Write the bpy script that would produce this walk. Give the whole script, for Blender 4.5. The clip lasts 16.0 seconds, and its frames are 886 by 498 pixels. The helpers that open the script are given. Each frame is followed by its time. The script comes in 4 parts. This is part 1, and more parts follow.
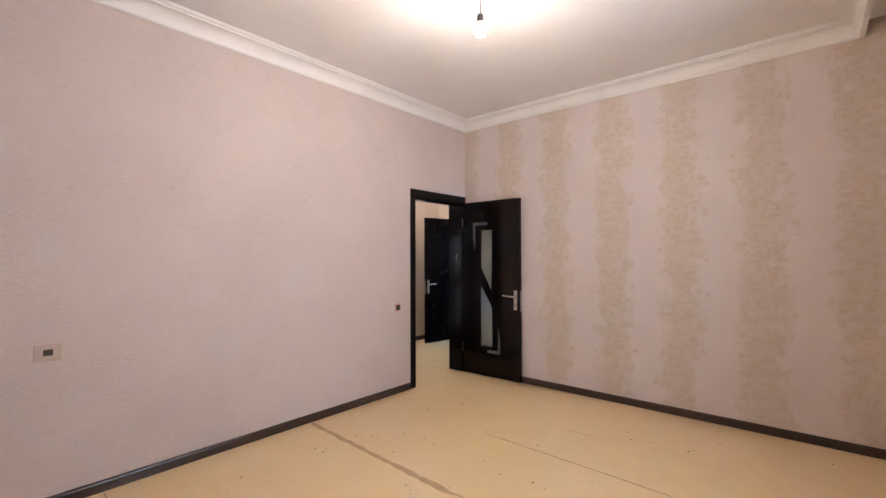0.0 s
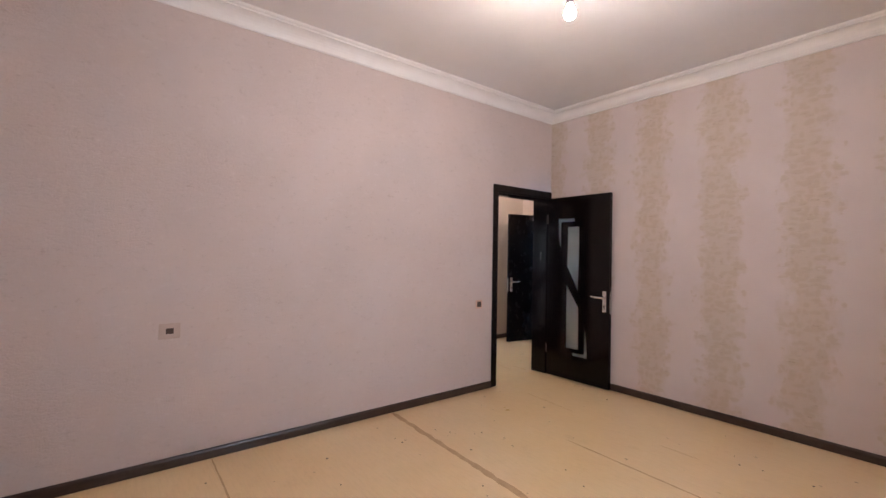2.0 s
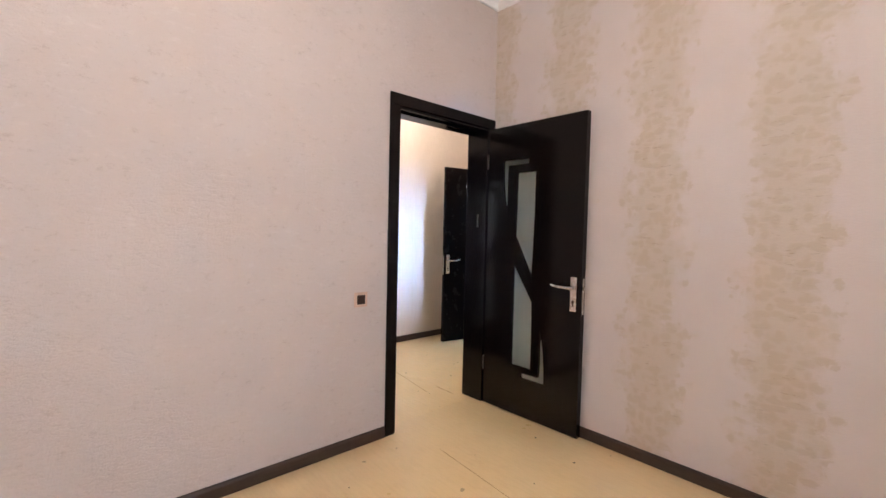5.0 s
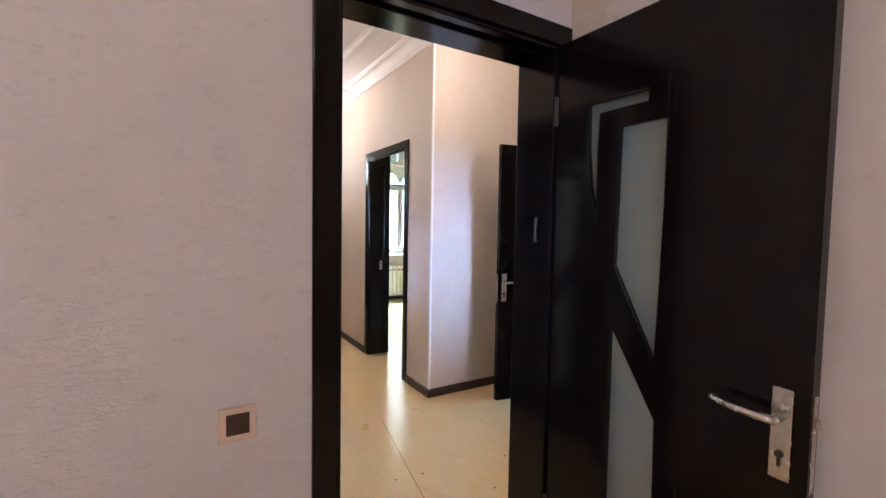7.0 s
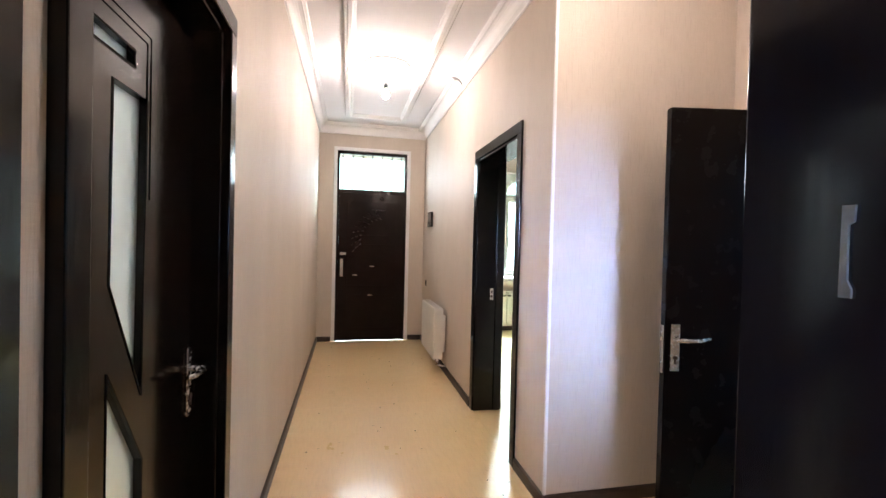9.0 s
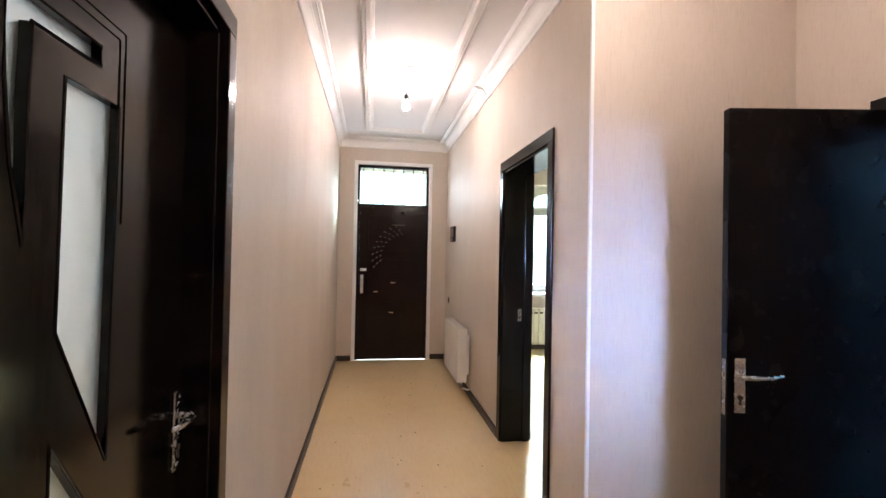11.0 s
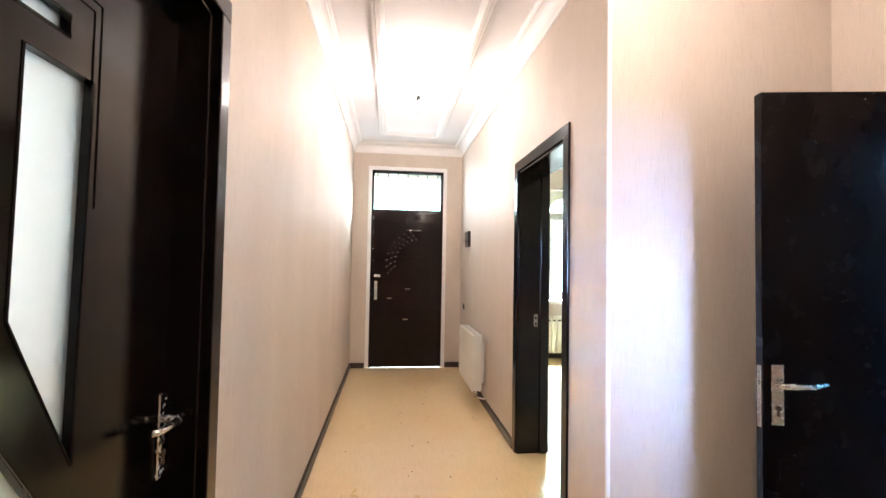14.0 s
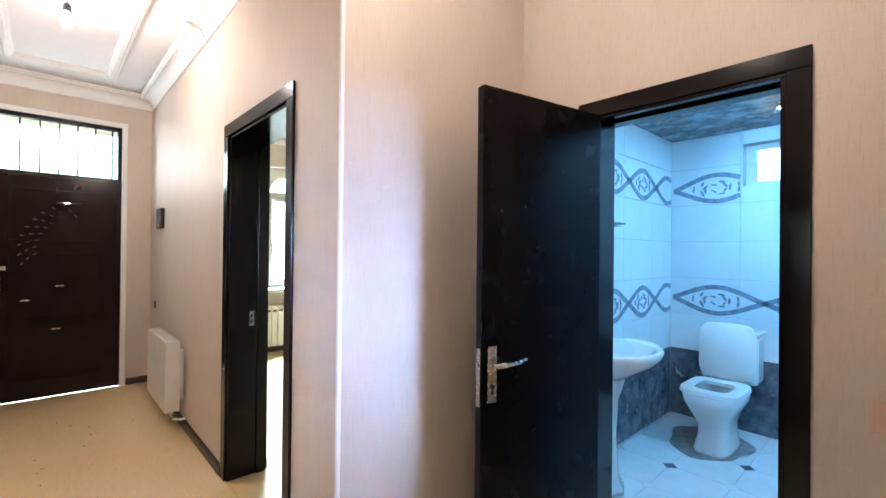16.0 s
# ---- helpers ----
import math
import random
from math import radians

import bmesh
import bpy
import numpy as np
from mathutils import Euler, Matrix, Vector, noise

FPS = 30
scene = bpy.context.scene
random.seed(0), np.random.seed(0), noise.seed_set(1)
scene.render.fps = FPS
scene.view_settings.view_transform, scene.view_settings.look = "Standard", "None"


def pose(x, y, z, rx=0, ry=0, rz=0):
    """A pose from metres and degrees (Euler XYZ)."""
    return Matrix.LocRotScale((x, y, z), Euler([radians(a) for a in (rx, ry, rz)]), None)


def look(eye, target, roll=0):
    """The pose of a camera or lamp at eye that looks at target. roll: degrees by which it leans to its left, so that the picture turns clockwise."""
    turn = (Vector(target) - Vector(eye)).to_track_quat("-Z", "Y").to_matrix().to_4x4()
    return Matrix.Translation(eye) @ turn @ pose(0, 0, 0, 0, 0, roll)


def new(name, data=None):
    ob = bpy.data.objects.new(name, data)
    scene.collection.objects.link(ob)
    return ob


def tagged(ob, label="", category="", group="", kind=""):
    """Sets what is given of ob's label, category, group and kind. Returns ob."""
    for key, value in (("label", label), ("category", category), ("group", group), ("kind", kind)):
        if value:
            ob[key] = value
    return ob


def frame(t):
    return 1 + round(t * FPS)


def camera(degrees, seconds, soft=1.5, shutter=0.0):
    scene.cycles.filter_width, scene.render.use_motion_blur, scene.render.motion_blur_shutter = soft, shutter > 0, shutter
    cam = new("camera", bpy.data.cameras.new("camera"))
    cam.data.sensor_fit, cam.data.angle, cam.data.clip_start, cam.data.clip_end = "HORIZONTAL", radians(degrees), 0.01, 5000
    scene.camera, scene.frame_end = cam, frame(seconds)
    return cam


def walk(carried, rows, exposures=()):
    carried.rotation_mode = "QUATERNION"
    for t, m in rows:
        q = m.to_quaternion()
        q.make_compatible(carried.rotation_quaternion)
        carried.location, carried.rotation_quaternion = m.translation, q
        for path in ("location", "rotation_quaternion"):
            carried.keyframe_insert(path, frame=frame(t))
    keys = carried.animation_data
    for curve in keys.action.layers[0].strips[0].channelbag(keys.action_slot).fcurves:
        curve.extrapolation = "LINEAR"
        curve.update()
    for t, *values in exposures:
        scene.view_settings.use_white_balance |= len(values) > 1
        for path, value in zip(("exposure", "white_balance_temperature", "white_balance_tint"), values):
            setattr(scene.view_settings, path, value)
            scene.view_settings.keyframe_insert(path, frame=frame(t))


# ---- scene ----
cam = camera(91.5, 16.0)
PATH = [
    (0, (-0.143, 0.265, 1.367), (-1.443, 1.785, 1.402), -0.2),
    (0.5, (-0.185, 0.293, 1.35), (-1.663, 1.64, 1.39), 0.5),
    (1, (-0.198, 0.316, 1.369), (-1.825, 1.478, 1.392), 1.1),
    (1.5, (-0.197, 0.324, 1.348), (-1.853, 1.445, 1.371), 1.4),
    (2, (-0.171, 0.321, 1.36), (-1.74, 1.561, 1.379), 0.9),
    (2.5, (-0.236, 0.42, 1.315), (-1.583, 1.898, 1.324), 0.7),
    (3, (-0.318, 0.703, 1.288), (-1.677, 2.17, 1.29), 0.8),
    (3.5, (-0.53, 0.986, 1.251), (-1.889, 2.453, 1.238), 1.2),
    (6, (-1.685, 2.582, 1.275), (-3.22, 3.859, 1.162), 1.1),
    (6.5, (-1.962, 2.854, 1.323), (-3.529, 4.092, 1.209), 1.0),
    (7, (-2.173, 3.161, 1.349), (-3.877, 4.202, 1.247), 1.0),
    (7.5, (-2.393, 3.4, 1.356), (-4.159, 4.332, 1.257), 0.5),
    (8, (-2.653, 3.597, 1.34), (-4.469, 4.431, 1.274), 0.9),
    (8.5, (-2.893, 3.788, 1.361), (-4.819, 4.325, 1.314), 1.0),
    (9, (-3.059, 3.829, 1.343), (-5.013, 4.255, 1.314), 1.4),
    (11.3, (-3.265, 3.863, 1.398), (-5.244, 4.146, 1.463), 0.9),
    (11.5, (-3.259, 3.863, 1.419), (-5.23, 4.146, 1.599), 0.5),
    (12, (-3.253, 3.874, 1.445), (-5.196, 4.151, 1.831), 0.4),
    (12.5, (-3.262, 3.877, 1.441), (-5.199, 4.157, 1.854), 0.4),
    (13, (-3.291, 3.881, 1.401), (-5.238, 4.167, 1.758), 0.5),
    (13.5, (-3.317, 3.889, 1.349), (-5.296, 4.157, 1.472), 0.8),
    (14, (-3.353, 3.914, 1.336), (-5.338, 4.155, 1.404), 1.0),
    (14.5, (-3.457, 3.951, 1.337), (-5.425, 4.307, 1.388), 1.3),
    (15, (-3.607, 3.995, 1.354), (-5.406, 4.868, 1.399), 0.9),
    (15.5, (-3.664, 4.02, 1.348), (-5.267, 5.215, 1.378), 0.8),
    (16, (-3.672, 4.043, 1.355), (-5.144, 5.397, 1.365), 0.6),
]
EXPOSURES = [(0, 0.22, 6500, 9), (0.5, 0.08, 6500, 12), (1.0, -0.2, 6500, 15), (1.5, -0.25, 6500, 18), (2.0, -0.1, 6500, 15), (2.5, 0.28, 6500, 9), (3.0, 0.38, 6500, 6), (3.5, 0.45, 6500, 5),
             (6.0, 0.20, 6500, 10), (6.5, 0.03, 6500, 12), (7.0, -0.2, 6500, 12), (7.5, -0.15, 6500, 10), (8.0, 0.0, 6500, 10), (9.2, 0.0, 6500, 10), (11.3, -0.3, 6500, 14), (11.5, -0.6, 6500, 16),
             (12.0, -1.8, 7200, 25), (12.6, -2.05, 7300, 25), (13.0, -1.25, 7000, 18), (13.5, 0.0, 6500, 10), (14.0, 0.42, 6500, 10), (14.5, 0.15, 6500, 10), (15.0, -0.55, 6500, 10), (15.5, -0.25, 6500, 10), (16.0, 0.05, 6500, 10)]
walk(cam, [(t, look(eye, target, roll)) for t, eye, target, roll in PATH], EXPOSURES)

# ---- world and light ----
world = bpy.data.worlds.new("sky")
scene.world = world
world.use_nodes = True
wn = world.node_tree.nodes
sky = wn.new("ShaderNodeTexSky")
sky.sky_type = "NISHITA"
sky.sun_disc = False
sky.sun_elevation, sky.sun_rotation = radians(48), radians(200)
wn["Background"].inputs["Strength"].default_value = 0.12
world.node_tree.links.new(sky.outputs[0], wn["Background"].inputs["Color"])

sun = new("sun", bpy.data.lights.new("sun", "SUN"))
sun.data.energy, sun.data.angle, sun.data.color = 2.5, radians(0.5), (1.0, 0.95, 0.88)
sun.matrix_world = look((0, 0, 20), (6.5, 17, 0))


def area(name, loc, target, w, h, watts, colour):
    ob = new(name, bpy.data.lights.new(name, "AREA"))
    ob.data.shape, ob.data.size, ob.data.size_y = "RECTANGLE", w, h
    ob.data.energy, ob.data.color = watts, colour
    ob.matrix_world = look(loc, target)
    return ob


DAY = (0.78, 0.88, 1.0)
area("daylight_east_window", (0.67, 2.15, 1.55), (-3, 2.15, 1.45), 0.78, 1.18, 30, (0.66, 0.80, 1.0))
# extra narrow lamp at the window, added to light a bluish nook patch
nook_beam = area("daylight_window_gap", (0.55, 2.045, 1.433), (-3.42, 4.13, 1.18), 0.20, 1.10, 10.0, (0.30, 0.50, 1.0))
nook_beam.data.spread = radians(14)
area("daylight_arched_window", (-10.5, 6.45, 3.3), (-7.6, 6.2, 0.4), 1.8, 1.3, 3800, (0.66, 0.94, 1.0))
area("daylight_transom", (-9.12, 4.125, 2.27), (-6, 4.155, 1.2), 0.8, 0.36, 14, DAY)
area("daylight_side_room", (-4.7, 1.12, 1.6), (-4.7, 4, 1.4), 1.3, 1.3, 90, DAY)
BULB_GLOW = 1240.0
HALL_GLOW = 1050.0
NOOK_GLOW = 1000.0
BATH_GLOW = 930.0


# ---- materials ----
def mat(name, colour, rough=0.6, metal=0.0, coat=0.0, coat_rough=0.1):
    m = bpy.data.materials.new(name)
    m.use_nodes = True
    b = m.node_tree.nodes["Principled BSDF"]
    b.inputs["Base Color"].default_value = (*colour, 1)
    b.inputs["Roughness"].default_value = rough
    b.inputs["Metallic"].default_value = metal
    b.inputs["Coat Weight"].default_value = coat
    b.inputs["Coat Roughness"].default_value = coat_rough
    return m


class G:
    """Small node-graph helper for one material."""

    def __init__(self, m):
        self.t = m.node_tree
        self.b = m.node_tree.nodes["Principled BSDF"]
        self.co = self.t.nodes.new("ShaderNodeNewGeometry").outputs["Position"]

    def put(self, kind, **inputs):
        n = self.t.nodes.new(kind)
        for k, v in inputs.items():
            self.set(n.inputs[k.replace("_", " ")], v)
        return n

    def set(self, sock, v):
        if isinstance(v, bpy.types.NodeSocket):
            self.t.links.new(v, sock)
        else:
            sock.default_value = v

    def scaled(self, sx, sy, sz):
        n = self.t.nodes.new("ShaderNodeVectorMath")
        n.operation = "MULTIPLY"
        self.set(n.inputs[0], self.co)
        n.inputs[1].default_value = (sx, sy, sz)
        return n.outputs[0]

    def noise(self, vec, scale, detail=4, rough=0.55):
        return self.put("ShaderNodeTexNoise", Vector=vec, Scale=scale, Detail=detail, Roughness=rough).outputs["Fac"]

    def ramp(self, fac, stops):
        n = self.t.nodes.new("ShaderNodeValToRGB")
        el = n.color_ramp.elements
        while len(el) < len(stops):
            el.new(0.5)
        for e, (p, c) in zip(el, stops):
            e.position = p
            e.color = (*c, 1) if len(c) == 3 else c
        self.set(n.inputs[0], fac)
        return n.outputs[0]

    def math(self, op, a, b=0.0, c=0.0):
        n = self.t.nodes.new("ShaderNodeMath")
        n.operation = op
        for s, v in zip(n.inputs, (a, b, c)):
            self.set(s, v)
        return n.outputs[0]

    def mix(self, fac, a, b, mode="MIX"):
        n = self.t.nodes.new("ShaderNodeMix")
        n.data_type, n.blend_type = "RGBA", mode
        self.set(n.inputs[0], fac)
        self.set(n.inputs[6], a if isinstance(a, bpy.types.NodeSocket) else (*a, 1))
        self.set(n.inputs[7], b if isinstance(b, bpy.types.NodeSocket) else (*b, 1))
        return n.outputs[2]

    def colour(self, v):
        self.set(self.b.inputs["Base Color"], v)

    def rough(self, v):
        self.set(self.b.inputs["Roughness"], v)

    def bump(self, height, strength, dist):
        n = self.put("ShaderNodeBump", Height=height, Strength=strength, Distance=dist)
        self.set(self.b.inputs["Normal"], n.outputs[0])


def bw(a, b):
    return [(a, (0, 0, 0)), (b, (1, 1, 1))]


def wallpaper_flecked():
    m = mat("wallpaper_flecked", (0.6, 0.5, 0.48), 0.62)
    g = G(m)
    big = g.noise(g.co, 1.6, 3)
    fine = g.noise(g.scaled(1, 1, 1.8), 30, 6, 0.75)
    relief = g.noise(g.scaled(1, 1, 2.2), 55, 4, 0.65)
    fleck = g.ramp(g.noise(g.scaled(1, 1, 1.9), 17, 6, 0.78), bw(0.57, 0.70))
    chip = g.ramp(g.noise(g.scaled(1, 1, 1.6), 34, 3, 0.6), bw(0.64, 0.72))
    pale = g.ramp(g.noise(g.scaled(1.2, 1.2, 2.4), 13, 5, 0.7), bw(0.57, 0.70))
    base = g.mix(g.ramp(big, bw(0.35, 0.65)), (0.60, 0.505, 0.475), (0.64, 0.54, 0.51))
    base = g.mix(g.math("MULTIPLY", fleck, 0.38), base, (0.38, 0.29, 0.24))
    base = g.mix(g.math("MULTIPLY", chip, 0.13), base, (0.33, 0.24, 0.19))
    base = g.mix(g.math("MULTIPLY", pale, 0.26), base, (0.74, 0.66, 0.64))
    g.colour(base)
    g.bump(g.math("ADD", fine, g.math("MULTIPLY", relief, 0.6)), 0.6, 0.010)
    return m


def wallpaper_damask():
    """Pale ground with ragged upright bands made of golden leaves."""
    m = mat("wallpaper_damask", (0.6, 0.5, 0.48), 0.5)
    g = G(m)
    sep = g.put("ShaderNodeSeparateXYZ", Vector=g.co)
    wob = g.noise(g.scaled(1.0, 1.0, 0.9), 8.5, 4, 0.62)
    x = g.math("ADD", sep.outputs["X"], g.math("MULTIPLY", g.math("SUBTRACT", wob, 0.5), 0.40))
    s = g.math("SINE", g.math("MULTIPLY_ADD", x, 2 * math.pi / 0.575, -0.07))
    up = g.math("MULTIPLY_ADD", s, 0.5, 0.5)
    band = g.ramp(up, bw(0.30, 0.85))
    warp = g.put("ShaderNodeTexNoise", Vector=g.co, Scale=7.0, Detail=2.0).outputs["Color"]
    leaves = None
    for sx, sz, cut in ((12.0, 25.0, 0.42), (22.0, 15.0, 0.38)):
        v = g.put("ShaderNodeVectorMath")
        v.operation = "MULTIPLY_ADD"
        g.set(v.inputs[0], warp)
        v.inputs[1].default_value = (1.0, 0.0, 1.3)
        g.set(v.inputs[2], g.scaled(sx, 0.0, sz))
        vo = g.put("ShaderNodeTexVoronoi", Vector=v.outputs[0], Scale=1.0)
        rnd = g.put("ShaderNodeSeparateXYZ", Vector=vo.outputs["Color"]).outputs["X"]
        inside = g.ramp(vo.outputs["Distance"], [(cut - 0.12, (1, 1, 1)), (cut + 0.10, (0, 0, 0))])
        there = g.ramp(g.math("MULTIPLY_ADD", rnd, 0.55, g.math("SUBTRACT", up, 0.40)), bw(0.40, 0.46))
        leaf = g.math("MULTIPLY", inside, there)
        leaves = leaf if leaves is None else g.math("MAXIMUM", leaves, leaf)
    fine = g.noise(g.scaled(1, 1, 2.0), 60, 5, 0.7)
    streak = g.ramp(g.noise(g.scaled(0.6, 1.0, 2.6), 22, 4, 0.75), bw(0.61, 0.69))
    base = g.mix(g.ramp(g.noise(g.co, 2.1, 3), bw(0.3, 0.7)), (0.63, 0.54, 0.52), (0.68, 0.595, 0.575))
    base = g.mix(g.math("MULTIPLY", band, 0.54), base, (0.56, 0.46, 0.355))
    base = g.mix(g.math("MULTIPLY", leaves, 0.36), base, (0.50, 0.395, 0.275))
    base = g.mix(g.math("MULTIPLY", g.math("MULTIPLY", streak, band), 0.45), base, (0.34, 0.25, 0.15))
    g.colour(base)
    g.rough(g.math("MULTIPLY_ADD", leaves, -0.14, 0.52))
    g.bump(g.math("ADD", fine, g.math("MULTIPLY", leaves, 0.5)), 0.45, 0.005)
    return m


def wallpaper_textile():
    m = mat("wallpaper_textile", (0.6, 0.52, 0.45), 0.6)
    g = G(m)
    up = g.noise(g.scaled(1, 1, 0.06), 190, 4, 0.7)
    across = g.noise(g.scaled(0.1, 0.1, 1), 120, 3, 0.6)
    patch = g.ramp(g.noise(g.scaled(1, 1, 0.35), 3.0, 4), bw(0.3, 0.7))
    base = g.mix(patch, (0.575, 0.485, 0.40), (0.64, 0.55, 0.465))
    base = g.mix(g.math("MULTIPLY", g.ramp(up, bw(0.52, 0.68)), 0.35), base, (0.44, 0.35, 0.27))
    base = g.mix(g.math("MULTIPLY", g.ramp(across, bw(0.62, 0.72)), 0.25), base, (0.75, 0.68, 0.60))
    g.colour(base)
    g.bump(g.math("ADD", up, g.math("MULTIPLY", across, 0.6)), 0.5, 0.003)
    return m


def board_lacquered():
    m = mat("board_lacquered", (0.7, 0.5, 0.25), 0.34, coat=0.6, coat_rough=0.12)
    g = G(m)
    rnd = g.put("ShaderNodeObjectInfo").outputs["Random"]
    cloud = g.ramp(g.noise(g.co, 1.3, 5, 0.6), bw(0.32, 0.68))
    grain = g.noise(g.scaled(1.0, 7.0, 1), 9, 5, 0.62)
    stain = g.ramp(g.noise(g.scaled(1.0, 1.5, 1), 3.1, 6, 0.7), bw(0.60, 0.76))
    spot = g.ramp(g.noise(g.co, 17, 2, 0.5), bw(0.735, 0.765))
    base = g.mix(cloud, (0.82, 0.575, 0.28), (0.87, 0.655, 0.375))
    base = g.mix(g.math("MULTIPLY", g.ramp(grain, bw(0.45, 0.7)), 0.16), base, (0.52, 0.34, 0.16))
    base = g.mix(g.math("MULTIPLY", rnd, 0.18), base, (0.74, 0.56, 0.34))
    base = g.mix(g.math("MULTIPLY", stain, 0.24), base, (0.45, 0.26, 0.11))
    base = g.mix(g.math("MULTIPLY", spot, 0.55), base, (0.20, 0.12, 0.06))
    g.colour(base)
    g.rough(g.math("MULTIPLY_ADD", cloud, 0.12, 0.27))
    g.bump(g.noise(g.co, 3.0, 3), 0.12, 0.02)
    return m


def mottled(name, c0, c1, rough, scale, strength=0.15, dist=0.002, coat=0.0, metal=0.0, stretch=(1, 1, 1)):
    m = mat(name, c0, rough, metal, coat)
    g = G(m)
    v = g.scaled(*stretch)
    f = g.noise(v, scale, 5, 0.6)
    g.colour(g.mix(g.ramp(f, bw(0.32, 0.68)), c0, c1))
    g.rough(g.math("MULTIPLY_ADD", g.noise(v, scale * 2.7, 3), 0.14, rough - 0.07))
    if strength:
        g.bump(g.noise(v, scale * 9, 3), strength, dist)
    return m


def glass(name, colour=(0.95, 0.98, 0.97), rough=0.0):
    m = mat(name, colour, rough)
    b = m.node_tree.nodes["Principled BSDF"]
    b.inputs["Transmission Weight"].default_value = 1.0
    b.inputs["IOR"].default_value = 1.45
    return m


def glow(name, colour, strength):
    m = mat(name, (0.9, 0.9, 0.9), 0.4)
    b = m.node_tree.nodes["Principled BSDF"]
    b.inputs["Emission Color"].default_value = (*colour, 1)
    b.inputs["Emission Strength"].default_value = strength
    return m


WP_FLECK = wallpaper_flecked()
WP_DAMASK = wallpaper_damask()
WP_TEXTILE = wallpaper_textile()
BOARD = board_lacquered()
FILLER = mottled("seam_putty", (0.44, 0.26, 0.115), (0.56, 0.36, 0.18), 0.5, 14)
SUBFLOOR = mottled("subfloor", (0.10, 0.06, 0.03), (0.16, 0.10, 0.05), 0.8, 6)
NAILMAT = mottled("nail_rust", (0.06, 0.035, 0.02), (0.12, 0.07, 0.04), 0.6, 40)
WHITE = mottled("ceiling_paint", (0.76, 0.735, 0.73), (0.80, 0.775, 0.77), 0.75, 2.2, 0.1, 0.003)
PLASTER = mottled("moulding_white", (0.80, 0.775, 0.76), (0.84, 0.82, 0.80), 0.6, 5, 0.1)
DARKWOOD = mottled("wenge_laminate", (0.0035, 0.0022, 0.0020), (0.0065, 0.0038, 0.0032), 0.15, 7, 0.03, 0.0003, stretch=(6, 6, 0.6))
BASEWOOD = mottled("baseboard_dark", (0.028, 0.015, 0.011), (0.048, 0.027, 0.020), 0.34, 9, 0.1, 0.0006, stretch=(1, 1, 8))
STEELDOOR = mottled("steel_door_paint", (0.007, 0.0035, 0.003), (0.012, 0.006, 0.005), 0.13, 5, 0.25, 0.003)
DARKWOOD.node_tree.nodes["Principled BSDF"].inputs["Specular IOR Level"].default_value = 0.21
STEELDOOR.node_tree.nodes["Principled BSDF"].inputs["Specular IOR Level"].default_value = 0.16
# extra gloss so the door's pressed relief returns the bulb as glints
GLINT_RELIEF = mat("relief_glint_enamel", (0.012, 0.006, 0.005), 0.10, coat=1.0, coat_rough=0.06)
SATIN = mottled("satin_dark_laminate", (0.0038, 0.0026, 0.0028), (0.0042, 0.0029, 0.0031), 0.26, 4, 0.0)
SATIN.node_tree.nodes["Principled BSDF"].inputs["Specular IOR Level"].default_value = 0.09
FROST = mottled("frosted_glass", (0.74, 0.82, 0.78), (0.82, 0.88, 0.84), 0.55, 6, 0.05)
FROST.node_tree.nodes["Principled BSDF"].inputs["Transmission Weight"].default_value = 0.86
CHROME = mottled("brushed_metal", (0.62, 0.60, 0.57), (0.74, 0.72, 0.69), 0.26, 30, 0.0, metal=1.0)
PLASTIC_W = mottled("white_plastic", (0.76, 0.75, 0.72), (0.80, 0.79, 0.76), 0.35, 8, 0.0)
PLASTIC_P = mottled("peach_plastic", (0.60, 0.40, 0.30), (0.66, 0.46, 0.36), 0.4, 8, 0.0)
PLASTIC_B = mottled("brown_plastic", (0.035, 0.016, 0.010), (0.06, 0.028, 0.018), 0.35, 8, 0.0)
ENAMEL = mottled("radiator_enamel", (0.74, 0.71, 0.66), (0.80, 0.77, 0.72), 0.32, 6, 0.05)
CERAMIC = mottled("sanitary_ceramic", (0.80, 0.80, 0.79), (0.84, 0.84, 0.83), 0.10, 4, 0.0, coat=0.3)
TILE_W = mottled("tile_white", (0.72, 0.74, 0.74), (0.80, 0.81, 0.81), 0.12, 3, 0.05, 0.002)
TILE_D = mottled("tile_slate", (0.045, 0.055, 0.075), (0.17, 0.19, 0.22), 0.25, 9, 0.15)
TILE_F = mottled("tile_floor", (0.66, 0.68, 0.67), (0.76, 0.77, 0.76), 0.16, 4, 0.05)
GROUT = mottled("grout", (0.42, 0.43, 0.43), (0.52, 0.53, 0.53), 0.8, 20)
INLAY = mottled("inlay_grey", (0.15, 0.19, 0.25), (0.33, 0.38, 0.45), 0.25, 22, 0.1)
MARBLED = mottled("marbled_panel", (0.018, 0.024, 0.035), (0.24, 0.27, 0.30), 0.22, 7, 0.05)
PATCH_GREY = mottled("grey_patch", (0.16, 0.16, 0.15), (0.25, 0.25, 0.23), 0.7, 16)
PANE = glass("window_glass")
WHITE_FACADE = mottled("far_facade", (0.62, 0.62, 0.58), (0.70, 0.70, 0.66), 0.8, 0.6)
# self-lit colour of the backdrop slabs outside the windows
BRIGHT = glow("glowing_backdrop", (0.62, 0.96, 1.0), 3.6)
GROUNDMAT = mottled("yard_ground", (0.34, 0.32, 0.28), (0.44, 0.42, 0.38), 0.9, 1.2)
DULL = mottled("dull_metal_and_slot_shade", (0.06, 0.055, 0.045), (0.10, 0.09, 0.075), 0.5, 40, 0.0)
SOCKET = mottled("cream_plastic", (0.50, 0.385, 0.325), (0.56, 0.44, 0.38), 0.4, 8, 0.0)
